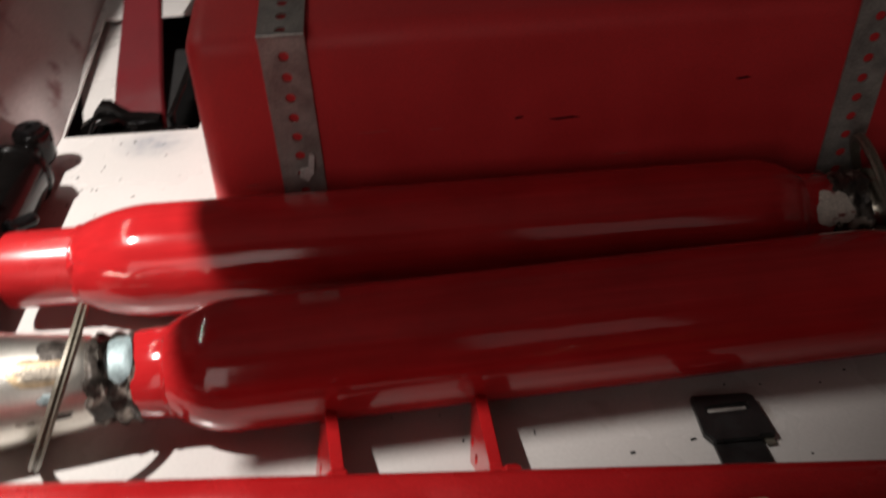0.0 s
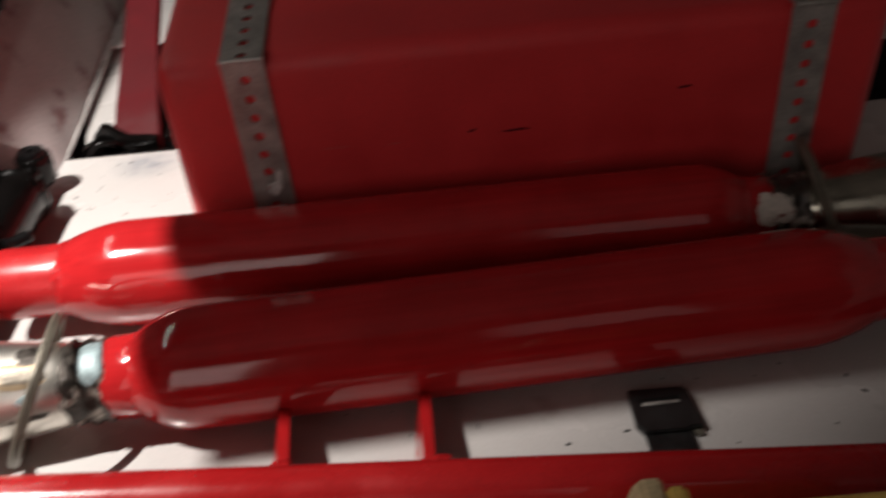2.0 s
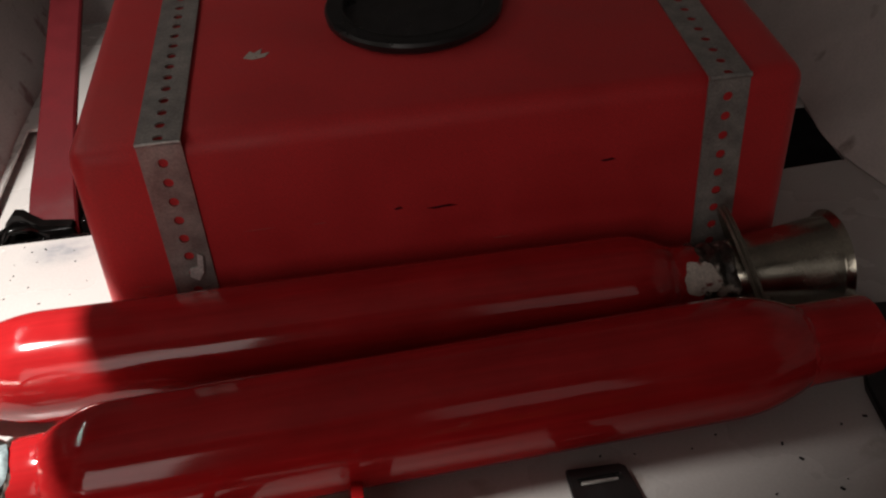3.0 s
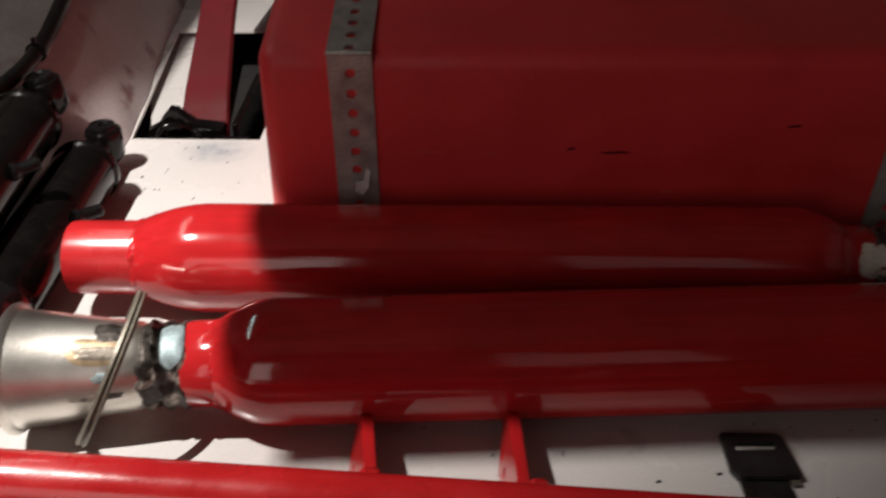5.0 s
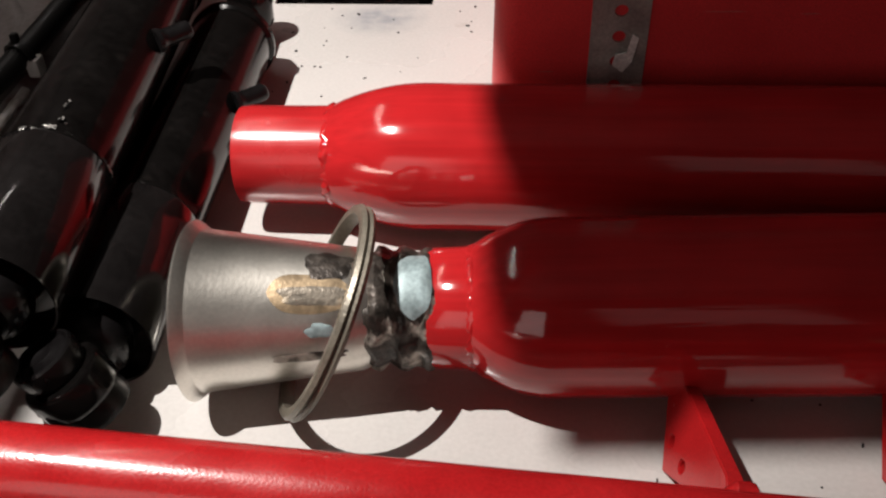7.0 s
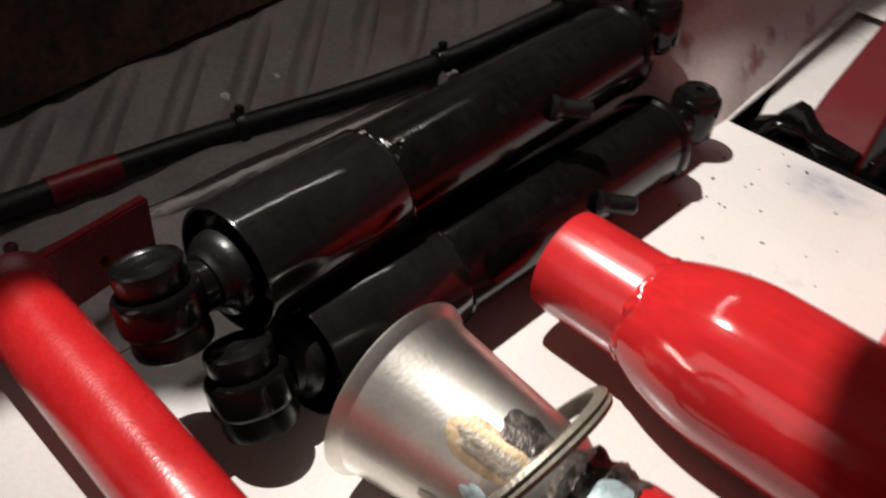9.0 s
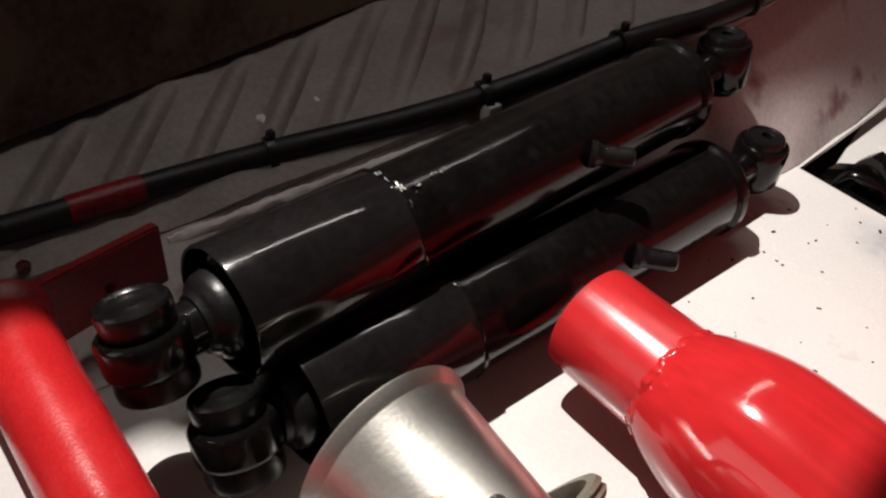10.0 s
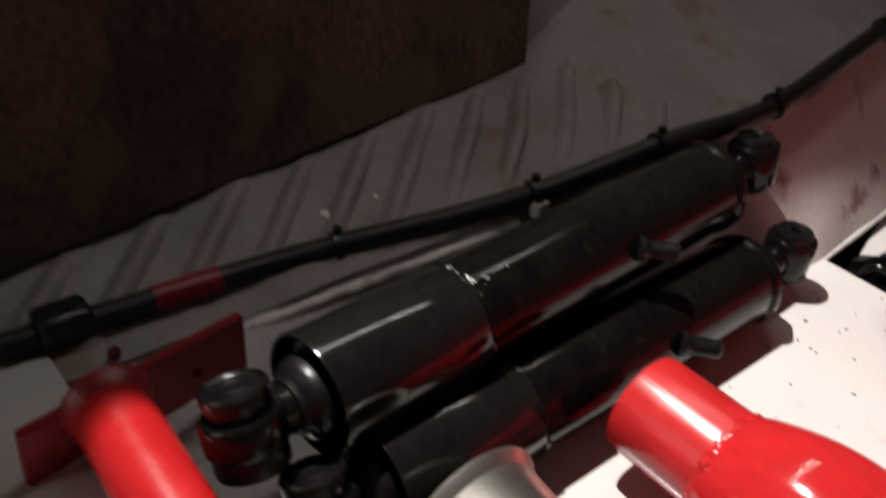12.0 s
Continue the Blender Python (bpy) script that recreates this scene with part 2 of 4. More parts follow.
def plate(outline, holes, thick, bevel=0.0):
    """A flat sheet in the xy plane, its top at z = 0, with holes through it."""
    bm = bmesh.new()
    edges = []
    for loop in (outline, *holes):
        vs = [bm.verts.new((x, y, 0)) for x, y in loop]
        edges += [bm.edges.new((vs[k], vs[(k + 1) % len(vs)])) for k in range(len(vs))]
    bmesh.ops.triangle_fill(bm, use_beauty=True, use_dissolve=True, edges=edges, normal=(0, 0, 1))
    top = bm.faces[:]
    out = bmesh.ops.extrude_face_region(bm, geom=top)
    bmesh.ops.translate(bm, vec=(0, 0, -thick), verts=[v for v in out["geom"] if isinstance(v, bmesh.types.BMVert)])
    if bevel:
        bmesh.ops.bevel(bm, geom=[e for e in bm.edges if e.is_manifold and e.calc_face_angle(0) > 0.8], offset=bevel, segments=2, affect="EDGES")
    return bm


def circle(cx, cy, r, n=14):
    return [(cx + r * math.cos(2 * math.pi * k / n), cy + r * math.sin(2 * math.pi * k / n)) for k in range(n)]


def pipe(points, r, segs=16, cap=True):
    """A round bar along points."""
    bm = bmesh.new()
    pts = [Vector(p) for p in points]
    rings = []
    up = Vector((0, 0, 1))
    for k, p in enumerate(pts):
        d = (pts[min(k + 1, len(pts) - 1)] - pts[max(k - 1, 0)]).normalized()
        a = d.cross(up).normalized() if abs(d.dot(up)) < 0.98 else Vector((1, 0, 0))
        b = a.cross(d)
        rad = r[k] if isinstance(r, (list, tuple)) else r
        rings.append([bm.verts.new(p + rad * (math.cos(w) * a + math.sin(w) * b)) for w in [2 * math.pi * j / segs for j in range(segs)]])
    for p, q in zip(rings, rings[1:]):
        for j in range(segs):
            bm.faces.new((p[j], p[(j + 1) % segs], q[(j + 1) % segs], q[j]))
    if cap:
        bm.faces.new(rings[0][::-1])
        bm.faces.new(rings[-1])
    return bm


def smooth_path(pts, n=6):
    """Catmull-Rom through points."""
    p = [Vector(q) for q in pts]
    p = [2 * p[0] - p[1], *p, 2 * p[-1] - p[-2]]
    out = []
    for a, b, c, d in zip(p, p[1:], p[2:], p[3:]):
        for k in range(n):
            t = k / n
            out.append(0.5 * ((2 * b) + (c - a) * t + (2 * a - 5 * b + 4 * c - d) * t * t + (3 * b - a - 3 * c + d) * t**3))
    return out + [p[-2]]


def strip(lower, upper, thick, steps=10, rough=0.0, seed=0, rib=0.0, n=8, calm=0.0):
    """A folded sheet between two polylines of the same number of points."""
    bm = bmesh.new()
    lo, hi = smooth_path(lower, n), smooth_path(upper, n)
    rows = []
    for a, b in zip(lo, hi):
        row = []
        for k in range(steps + 1):
            v = a.lerp(b, k / steps)
            still = min(1.0, (0.03 + k / steps) / calm) if calm else 1.0
            d = still * rough * noise.noise(v * 22 + Vector((seed, 0, 0))) + 0.4 * still * rough * noise.noise(v * 70 + Vector((seed, 0, 0)))
            if rib and 0.18 < k / steps < 0.90 and v.y < 0.14:
                # pressed ribs across the shelf
                d += rib * (0.55 + 0.9 * abs(noise.noise(Vector((9.0 * v.y, 5.0 * v.x, 7.0))))) * max(0.0, math.cos(2 * math.pi * (v.y + 1.05 * v.x + 0.479) / 0.041)) ** 3 * math.sin(math.pi * (k / steps - 0.18) / 0.72) ** 0.5
            row.append(bm.verts.new(v + Vector((0.5 * d, 0, d))))
        rows.append(row)
    for p, q in zip(rows, rows[1:]):
        for k in range(steps):
            bm.faces.new((p[k], p[k + 1], q[k + 1], q[k]))
    bmesh.ops.recalc_face_normals(bm, faces=bm.faces[:])
    bmesh.ops.solidify(bm, geom=bm.faces[:], thickness=thick)
    return bm


# ---- structure ----
SLOT_L = [(-0.2060, 0.197), (-0.094, 0.196), (-0.094, 0.472), (-0.236, 0.470)]
SLOT_R = [(0.455, 0.158), (0.545, 0.164), (0.569, 0.289), (0.455, 0.295)]
HOLE_F = [(-0.115, -0.2605), (-0.1039, -0.2632), (-0.0905, -0.2637), (-0.0822, -0.2647), (-0.0815, -0.2718), (-0.0793, -0.2768), (-0.0849, -0.2747), (-0.0967, -0.2744), (-0.1016, -0.277), (-0.0998, -0.2896), (-0.0979, -0.3307), (-0.114, -0.3307), (-0.1139, -0.2942)]
CRACK = [(-0.0811, -0.2796), (-0.0787, -0.2791), (-0.0765, -0.2832), (-0.0732, -0.2884), (-0.0728, -0.2939), (-0.0698, -0.2994), (-0.0665, -0.3307), (-0.0702, -0.3307), (-0.0725, -0.3003), (-0.0753, -0.293), (-0.0756, -0.2884), (-0.079, -0.2837)]
OUTLINE = [(-0.30, -0.229), (-0.10, -0.229), (-0.10, -0.46), (0.60, -0.46), (0.60, -0.227), (0.66, 0.9), (-0.30, 0.9)]
floor = part("floor", plate(OUTLINE, [SLOT_L, SLOT_R], 0.003), FLOOR_WHITE, angle=30)
tagged(floor, "white painted sheet metal floor with cut slots and dirt specks", "floor", kind="structure")

front_floor = part("floor_front", plate([(-0.33, -0.40), (-0.0615, -0.40), (-0.0640, -0.300), (-0.0652, -0.264), (-0.052, -0.2575), (-0.047, -0.252), (-0.046, -0.232), (-0.33, -0.232)], [HOLE_F, CRACK], 0.003), FLOOR_WHITE, angle=30)
front_floor.location = (0, 0, 0.028)
tagged(front_floor, "raised white floor step with a cut hole and crack", "floor", kind="structure")
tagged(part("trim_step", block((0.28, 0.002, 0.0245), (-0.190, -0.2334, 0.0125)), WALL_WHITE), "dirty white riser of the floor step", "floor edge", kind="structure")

under = part("ground", block((4.4, 4.4, 0.02), (0.2, 0, -0.46)), CONCRETE)
tagged(under, "dark grey concrete garage ground under the vehicle", "ground", kind="structure")
tagged(part("trim_riser", block((0.002, 0.135, 0.0248), (-0.0665, -0.332, 0.0124)), COVER_WHITE), "dirty white side of the floor step", "floor edge", kind="structure")
tagged(part("trim_inner", block((0.03, 0.10, 0.002), (-0.106, -0.322, 0.012)), WALL_WHITE), "dirty white flange below the front cut-out", "floor edge", kind="structure")
ledge = part("trim_ledge", plate([(-0.195, 0.212), (-0.168, 0.212), (-0.168, 0.270), (-0.196, 0.50), (-0.262, 0.50), (-0.233, 0.343)], [], 0.003), FLOOR_WHITE)
ledge.location = (0, 0, -0.010)
tagged(ledge, "white painted ledge just under the floor slot", "floor edge", kind="structure")
# Near-black sheet added under the slots to stand for their deep shade.
slot_shade = part("slot_shade", block((1.0, 1.0, 0.004), (0.15, 0.32, -0.06)), VOID)
tagged(slot_shade, "near-black sheet standing for the shade inside the floor slots", "underside", kind="structure")

W_BASE = [(-0.275, -0.42, 0), (-0.262, -0.15, 0), (-0.250, 0.0, 0), (-0.226, 0.12, 0), (-0.2085, 0.20, 0), (-0.243, 0.469, 0), (-0.28, 0.9, 0)]
W_TOP = [(-0.318, -0.42, 0.016), (-0.315, -0.15, 0.022), (-0.290, 0.0, 0.048), (-0.268, 0.12, 0.068), (-0.262, 0.20, 0.076), (-0.29, 0.469, 0.12), (-0.33, 0.9, 0.15)]
W_OUT = [(-0.361, -0.42, 0.031), (-0.396, -0.15, 0.044), (-0.4155, 0.0, 0.051), (-0.431, 0.12, 0.058), (-0.452, 0.20, 0.084), (-0.47, 0.469, 0.17), (-0.5, 0.9, 0.2)]
W_HIGH = [(x - 0.10, y, 0.5) for x, y, z in W_OUT]
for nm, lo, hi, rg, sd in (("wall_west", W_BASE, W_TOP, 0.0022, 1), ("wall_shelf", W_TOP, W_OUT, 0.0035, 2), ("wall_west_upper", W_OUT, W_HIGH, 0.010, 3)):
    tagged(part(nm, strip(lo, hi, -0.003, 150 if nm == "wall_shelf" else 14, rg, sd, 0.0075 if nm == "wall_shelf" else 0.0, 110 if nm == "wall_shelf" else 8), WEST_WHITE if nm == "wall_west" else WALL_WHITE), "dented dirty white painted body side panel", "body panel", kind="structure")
E_BASE = [(0.60, -0.42, 0), (0.575, -0.1, 0), (0.548, 0.17, 0), (0.575, 0.31, 0), (0.60, 0.55, 0), (0.63, 0.9, 0)]
E_TOP = [(0.70, -0.42, 0.10), (0.68, -0.1, 0.10), (0.66, 0.17, 0.09), (0.67, 0.31, 0.12), (0.69, 0.55, 0.14), (0.71, 0.9, 0.15)]
E_HIGH = [(x + 0.15, y, 0.5) for x, y, z in E_TOP]
for nm, lo, hi, rg, sd in (("wall_east", E_BASE, E_TOP, 0.012, 5), ("wall_east_upper", E_TOP, E_HIGH, 0.014, 6)):
    tagged(part(nm, strip(lo, hi, 0.003, 14, rg, sd, calm=0.5 if nm == "wall_east" else 0.0), EAST_WHITE), "crumpled white painted body side panel", "body panel", kind="structure")
tagged(part("wall_north", block((1.3, 0.01, 0.6), (0.15, 0.90, 0.25)), WALL_WHITE), "white painted body back panel", "body panel", kind="structure")

def crust(points, r, seed):
    """A rough run of sealer along points."""
    bm = pipe(smooth_path(points, 24), r, 10)
    for v in bm.verts:
        v.co += 0.5 * r * Vector((noise.noise(v.co * 110 + Vector((seed, 0, 0))), noise.noise(v.co * 120), noise.noise(v.co * 300)))
    return bm


tagged(part("trim_sealer", crust([(-0.312, -0.15, 0.0190), (-0.304, -0.10, 0.0275), (-0.295, -0.05, 0.0355), (-0.2865, 0.0, 0.0445)], 0.0026, 5), EAST_WHITE), "rough pale seam sealer along the body side", "seam", kind="structure")

# the room round the vehicle
for nm, size, at in (("wall_room_north", (4.4, 0.1, 2.8), (0.2, 2.2, 0.95)), ("wall_room_west", (0.1, 4.4, 2.8), (-2.0, 0, 0.95)), ("wall_room_east", (0.1, 4.4, 2.8), (2.4, 0, 0.95))):
    tagged(part(nm, block(size, at), GREY), "plain grey plastered garage wall", "wall", kind="structure")
tagged(part("ceiling", block((4.5, 4.5, 0.1), (0.2, 0, 2.4)), GREY), "plain grey garage ceiling", "ceiling", kind="structure")

# the garage wall behind the camera, with its two windows
openings = [[(wx + sx * ww / 2, wz + sz * wh / 2) for sx, sz in ((-1, -1), (1, -1), (1, 1), (-1, 1))] for wx, wz, ww, wh, energy in WINDOWS]
south = part("wall_room_south", plate([(-2.0, -0.45), (2.4, -0.45), (2.4, 2.35), (-2.0, 2.35)], openings, 0.1), GREY)
south.matrix_world = pose(0, -2.25, 0, 90, 0, 0)
tagged(south, "plain grey plastered garage wall with two windows", "wall", kind="structure")
for k, (wx, wz, ww, wh, energy) in enumerate(WINDOWS):
    win = tagged(thing("window_%d" % (k + 1), pose(wx, -2.16, wz), "", ""), "bright white framed garage window", "window", kind="structure")
    for nm, size, at in (("window_sill", (ww + 0.10, 0.06, 0.04), (0, 0.02, -wh / 2 - 0.02)), ("window_head", (ww + 0.10, 0.03, 0.05), (0, 0, wh / 2 + 0.025)), ("window_jamb", (0.05, 0.03, wh), (-ww / 2 - 0.025, 0, 0)), ("window_jamb", (0.05, 0.03, wh), (ww / 2 + 0.025, 0, 0))):
        part(nm, block(size, at, 0.004, 2), WHITE, win)

# unseen flat blocker added under the work lamp; its opening shapes the light
blocker = thing("light_blocker", pose(-0.45, -0.225, 0.75), "unseen dark blocker sheets with an opening, added to shape the lamp light", "lamp hood")
part("blocker_sheet", plate([(-0.16, -0.15), (0.0362, -0.15), (0.0362, 0.0050), (0.0380, 0.0062), (0.0380, 0.30), (-0.16, 0.30)], [], 0.003), BLOCKER_DARK, blocker)
part("blocker_sheet", plate([(0.0738, 0.0068), (0.0922, 0.0081), (0.1117, 0.0095), (0.1428, 0.0110), (0.25, 0.0120), (0.25, 0.30), (0.0738, 0.30)], [], 0.003), BLOCKER_DARK, blocker)
for x, y in ((-0.15, -0.14), (-0.15, 0.29), (0.23, 0.29), (0.23, 0.03)):
    part("hanger_rod", pipe([(x, y, 0), (x, y, 1.60)], 0.003, 10), GREY, blocker)

# ---- fuel tank ----
tank = thing("fuel_tank", pose(0.184, 0, 0), "red moulded plastic fuel tank with a dull scuffed top", "fuel tank")


TANK_TILT = math.tan(math.radians(12))  # the top rises towards the back


def tank_body():
    bm = block((0.454, 0.44, 0.157), (0, 0.22, 0.0785), 0.012, 4)
    for v in bm.verts:
        k = (0.157 - v.co.z) / 0.157
        v.co.x *= 1 + (0.022 if v.co.x < 0 else -0.014) * k
        v.co.y = v.co.y + 0.014 * k - 0.006
        v.co.z += TANK_TILT * max(0.0, v.co.y + 0.006) * (1 - k)
        v.co.z += 0.0012 * noise.noise(v.co * 12)
    return bm


part("body", tank_body(), TANK_RED, tank)
cap = part("filler_cap", lathe([(-0.004, 0.054), (0.001, 0.0585), (0.003, 0.0615), (0.0070, 0.0620), (0.0092, 0.0605), (0.0098, 0.0570), (0.0088, 0.0520), (0.0094, 0.0500), (0.0085, 0.0485), (0.0034, 0.0470), (0.0028, 0.0300), (0.0026, 0.0040)], 64, "Z"), BLACK_PLASTIC, tank, "black ribbed plastic filler cap with a hollow top")
cap.matrix_basis = pose(0, -0.006, 0.157, 12, 0, 0) @ pose(-0.0055, 0.1255, 0)


def hole_band(length, pitch, width, r, first):
    out = [(-width / 2, 0), (width / 2, 0), (width / 2, -length), (-width / 2, -length)]
    holes = [circle(0, -first - pitch * k, r, 12) for k in range(int((length - first) / pitch))]
    return plate(out, holes, 0.0012)


def tank_strap(x):
    s = thing("tank_strap", pose(x, 0, 0), "galvanised perforated steel strap holding down the tank", "strap", "straps over the tank")
    front = part("front_band", hole_band(0.165, 0.0136, 0.0266, 0.0032, 0.0140), GALV, s)
    front.matrix_basis = pose(0, -0.0078, 0.1582, 90, 0, 0) @ pose(0, 0, 0, 5, 0, 0)
    top = part("top_band", hole_band(0.44, 0.0136, 0.0266, 0.0032, 0.0042), GALV, s)
    top.matrix_basis = pose(0, -0.0085, 0.1589, 12, 0, 0) @ pose(0, 0, 0, 0, 0, 180)
    if x < 0.1:
        foot = part("foot_tab", plate([(0.002, 0), (0.005, -0.002), (0.003, -0.015), (-0.001, -0.021), (-0.006, -0.017), (-0.005, -0.011), (0.0, -0.010)], [], 0.001), TORN, s, "bright torn metal tab")
        foot.matrix_basis = pose(0.004, -0.0036, 0.079, 96, 0, 0)
    part("fold", pipe([(-0.0133, -0.0078, 0.1578), (0, -0.0078, 0.1579), (0.0133, -0.0078, 0.1578)], 0.0019, 14), GALV, s)
    return s


tank_strap(0.0133)
tank_strap(0.3588)
mark = part("paint_mark", plate([(-0.008, -0.002), (-0.002, -0.005), (0.006, -0.003), (0.009, 0.002), (0.003, 0.001), (0.004, 0.008), (-0.001, 0.003), (-0.004, 0.006)], [], 0.0005), PAPER, tank, "pale scuffed paint mark")
mark.matrix_basis = pose(0, -0.006, 0.1579, 12, 0, 0) @ pose(0.0687 - 0.184, 0.0882, 0)

for x, z, w, mat, lb in ((0.1770, 0.0895, 0.020, MAROON, "dark rubbed scuff"), (0.1490, 0.0920, 0.006, MAROON, "dark rubbed scuff"), (0.060, 0.0890, 0.020, SCRATCH, "thin pale scratch"), (0.098, 0.0880, 0.009, SCRATCH, "thin pale scratch"), (0.215, 0.0600, 0.012, SCRATCH, "thin pale scratch"), (-0.020, 0.0560, 0.008, SCRATCH, "thin pale scratch"), (0.285, 0.1090, 0.010, MAROON, "dark rubbed scuff")):
    h = 0.0011 if mat is MAROON else 0.0003
    sc = part("scuff_mark", plate([(-w / 2, 0), (-w / 4, -h), (w / 6, -0.6 * h), (w / 2, -0.2 * h), (w / 4, h), (-w / 5, 0.5 * h)], [], 0.0004), mat, tank, lb)
    sc.matrix_basis = pose(x - 0.184, -0.006 + 0.014 * (0.157 - z) / 0.157 - 0.0003, z, 95, 0, 0)

# ---- mufflers ----


def muffler(m, label, cut):
    """Along +x from the plain neck; the base is on the floor under the neck's open end."""
    t = thing("muffler", m, label, "muffler", "mufflers before the tank")
    ax = Matrix.Translation((0, 0, 0.0345))
    R = 0.0345
    at_joint = (-cut, 0, 0.0345)
    shoulder = lambda a, b, r0, r1, n=9: [(a + (b - a) * k / n, r0 + (r1 - r0) * math.sin(math.pi / 2 * k / n) ** 0.85) for k in range(n + 1)]
    prof = shoulder(0.0486, 0.092, 0.0243, R) + [(0.20, R), (0.33, R), (0.455 - cut, R)] + shoulder(0.489 - cut, 0.458 - cut, 0.0235, R)[::-1]
    parts = [
        part("body", lathe(prof, 64), RED, t),
        part("neck", lathe([(0.0486, 0.0236), (0.0085, 0.0232), (0.0045, 0.0228), (0.0045, 0.0212), (0.034, 0.0212), (0.034, 0.001)], 48), NECK_RED, t),
        part("weld_ring", weld(0.0486, 0.0236, 0.0008), RED, t),
        part("outlet_neck", lathe([(0.487, 0.0236), (0.505, 0.0232), (0.507, 0.0215)], 40), RED, t),
        part("outlet_weld_ring", weld(0.488, 0.0234, 0.0004), RED, t),
        part("scorched_joint", scorch(), SOOT, t, "sooty burnt weld between neck and cone"),
    ]
    cone = part("cone", lathe([(0.524, 0.0205), (0.530, 0.0236), (0.545, 0.0255), (0.5905, 0.0317), (0.5912, 0.0321), (0.5945, 0.0350), (0.5953, 0.0353), (0.5957, 0.0348), (0.5930, 0.0318), (0.5905, 0.0309), (0.545, 0.0247), (0.530, 0.012), (0.530, 0.001)], 64), STEEL if cut > 0.02 else SHADED_STEEL, t, "brushed steel outlet cone with a rolled lip" if cut > 0.02 else "steel outlet cone with a rolled lip, toned darker for shade")
    for k, p in enumerate(parts):
        p.location = (0, 0, 0.0345) if k < 3 else at_joint
    cone.location = at_joint
    if cut > 0.02:
        burn_marks(t, at_joint)
    else:
        part("torn_label", patch(0.489, 0.516, 1.9, 3.15, lambda a: 0.0236, 0.0004, 11), PAPER, t, "torn whitish paper label").location = at_joint
    return t, cone


def weld(a, r, h):
    """A lumpy weld bead round a neck."""
    rows = [(a + 0.0006 * k, r - 0.0004 + (h + 0.0006) * math.cos(math.pi / 2 * k / 5) ** 0.7) for k in range(-5, 6)]
    bm = lathe(rows, 150, cap=False)
    for v in bm.verts:
        w = math.atan2(v.co.z, v.co.y)
        wave = 31 * w + 3.0 * noise.noise(Vector((3 * math.cos(w), 3 * math.sin(w), a)))
        patchy = max(0.0, 0.5 + 1.2 * noise.noise(Vector((2.2 * math.cos(w), 2.2 * math.sin(w), 4.0))))
        d = 0.00022 * patchy * math.sin(wave + 900 * (v.co.x - a)) + 0.0009 * noise.noise(v.co * 190) + 0.0005 * noise.noise(v.co * 520)
        q = 1 + d / r
        v.co.y, v.co.z = v.co.y * q, v.co.z * q
        v.co.x += 0.0016 * noise.noise(Vector((math.cos(w), math.sin(w), 0)) * 5)
    return bm


def scorch():
    rows = [(0.5025 + 0.002 * k, 0.0224 + 0.0012 * math.sin(k * 1.3)) for k in range(15)]
    bm = lathe(rows, 60, cap=False)
    for v in bm.verts:
        q = 1 + 0.10 * noise.noise(v.co * 130) + 0.05 * noise.noise(v.co * 420)
        v.co.y, v.co.z = v.co.y * q, v.co.z * q
        v.co.x += 0.004 * noise.noise(Vector((v.co.y, v.co.z, 0)) * 90)
    return bm




def patch(a0, a1, w0, w1, radius, lift, seed, n=14, rag=0.30):
    """A thin curved patch with a ragged outline on a turned surface; radius gives the surface's radius along it."""
    bm = bmesh.new()
    rows = []
    for i in range(n + 1):
        row = []
        for j in range(n + 1):
            u, v = 2 * i / n - 1, 2 * j / n - 1
            q = max(abs(u), abs(v)) / max(1e-6, math.hypot(u, v)) if (u or v) else 1
            u, v = u * q, v * q
            w = math.atan2(v, u)
            k = 1 - 0.6 * rag + rag * noise.noise(Vector((1.6 * math.cos(w), 1.6 * math.sin(w), seed)))
            a, ang = (a0 + a1) / 2 + (a1 - a0) / 2 * u * k, (w0 + w1) / 2 + (w1 - w0) / 2 * v * k
            r = radius(a) + lift * (1 - max(abs(u), abs(v)) ** 4)
            row.append(bm.verts.new((a, r * math.cos(ang), r * math.sin(ang))))
        rows.append(row)
    for p, q in zip(rows, rows[1:]):
        for j in range(n):
            bm.faces.new((p[j], p[j + 1], q[j + 1], q[j]))
    return bm


def cone_r(a):
    return 0.0255 + (a - 0.545) * (0.0317 - 0.0255) / 0.0435


def burn_marks(t, at):
    for nm, bm, mat, lb in (
        ("burn_mark", patch(0.529, 0.564, 0.66, 1.30, cone_r, 0.0003, 1, rag=0.14), HEAT, "straw brown heat stain"),
        ("burn_core", patch(0.530, 0.560, 0.78, 1.12, cone_r, 0.0006, 2, rag=0.14), SCORCH, "grey scorched tongue"),
        ("burn_spot", patch(0.529, 0.552, 1.15, 1.8, cone_r, 0.0004, 3), SOOT, "sooty stain"),
        ("blue_stain", patch(0.537, 0.549, 0.30, 0.60, cone_r, 0.0007, 4), BLUE_HEAT, "pale blue scorched paint"),
        ("blue_flake", patch(0.5015, 0.5175, 0.55, 1.75, lambda a: 0.0240, 0.0014, 5, rag=0.16), BLUE_HEAT, "pale blue scorched paint"),
        ("soot_streak", patch(0.530, 0.564, -0.07, 0.16, cone_r, 0.0003, 7), SOOT, "sooty stain"),
    ):
        part(nm, bm, mat, t, lb).location = at


BACK_AT = pose(-0.1675, -0.0405, 0, 0, 0, 0.0)
FRONT_AT = pose(0.4102, -0.1170, 0, 0, 0, 183.1)
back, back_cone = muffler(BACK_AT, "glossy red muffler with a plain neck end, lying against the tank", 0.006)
front, front_cone = muffler(FRONT_AT, "glossy red muffler with a steel cone, lying beside another", 0.0290)


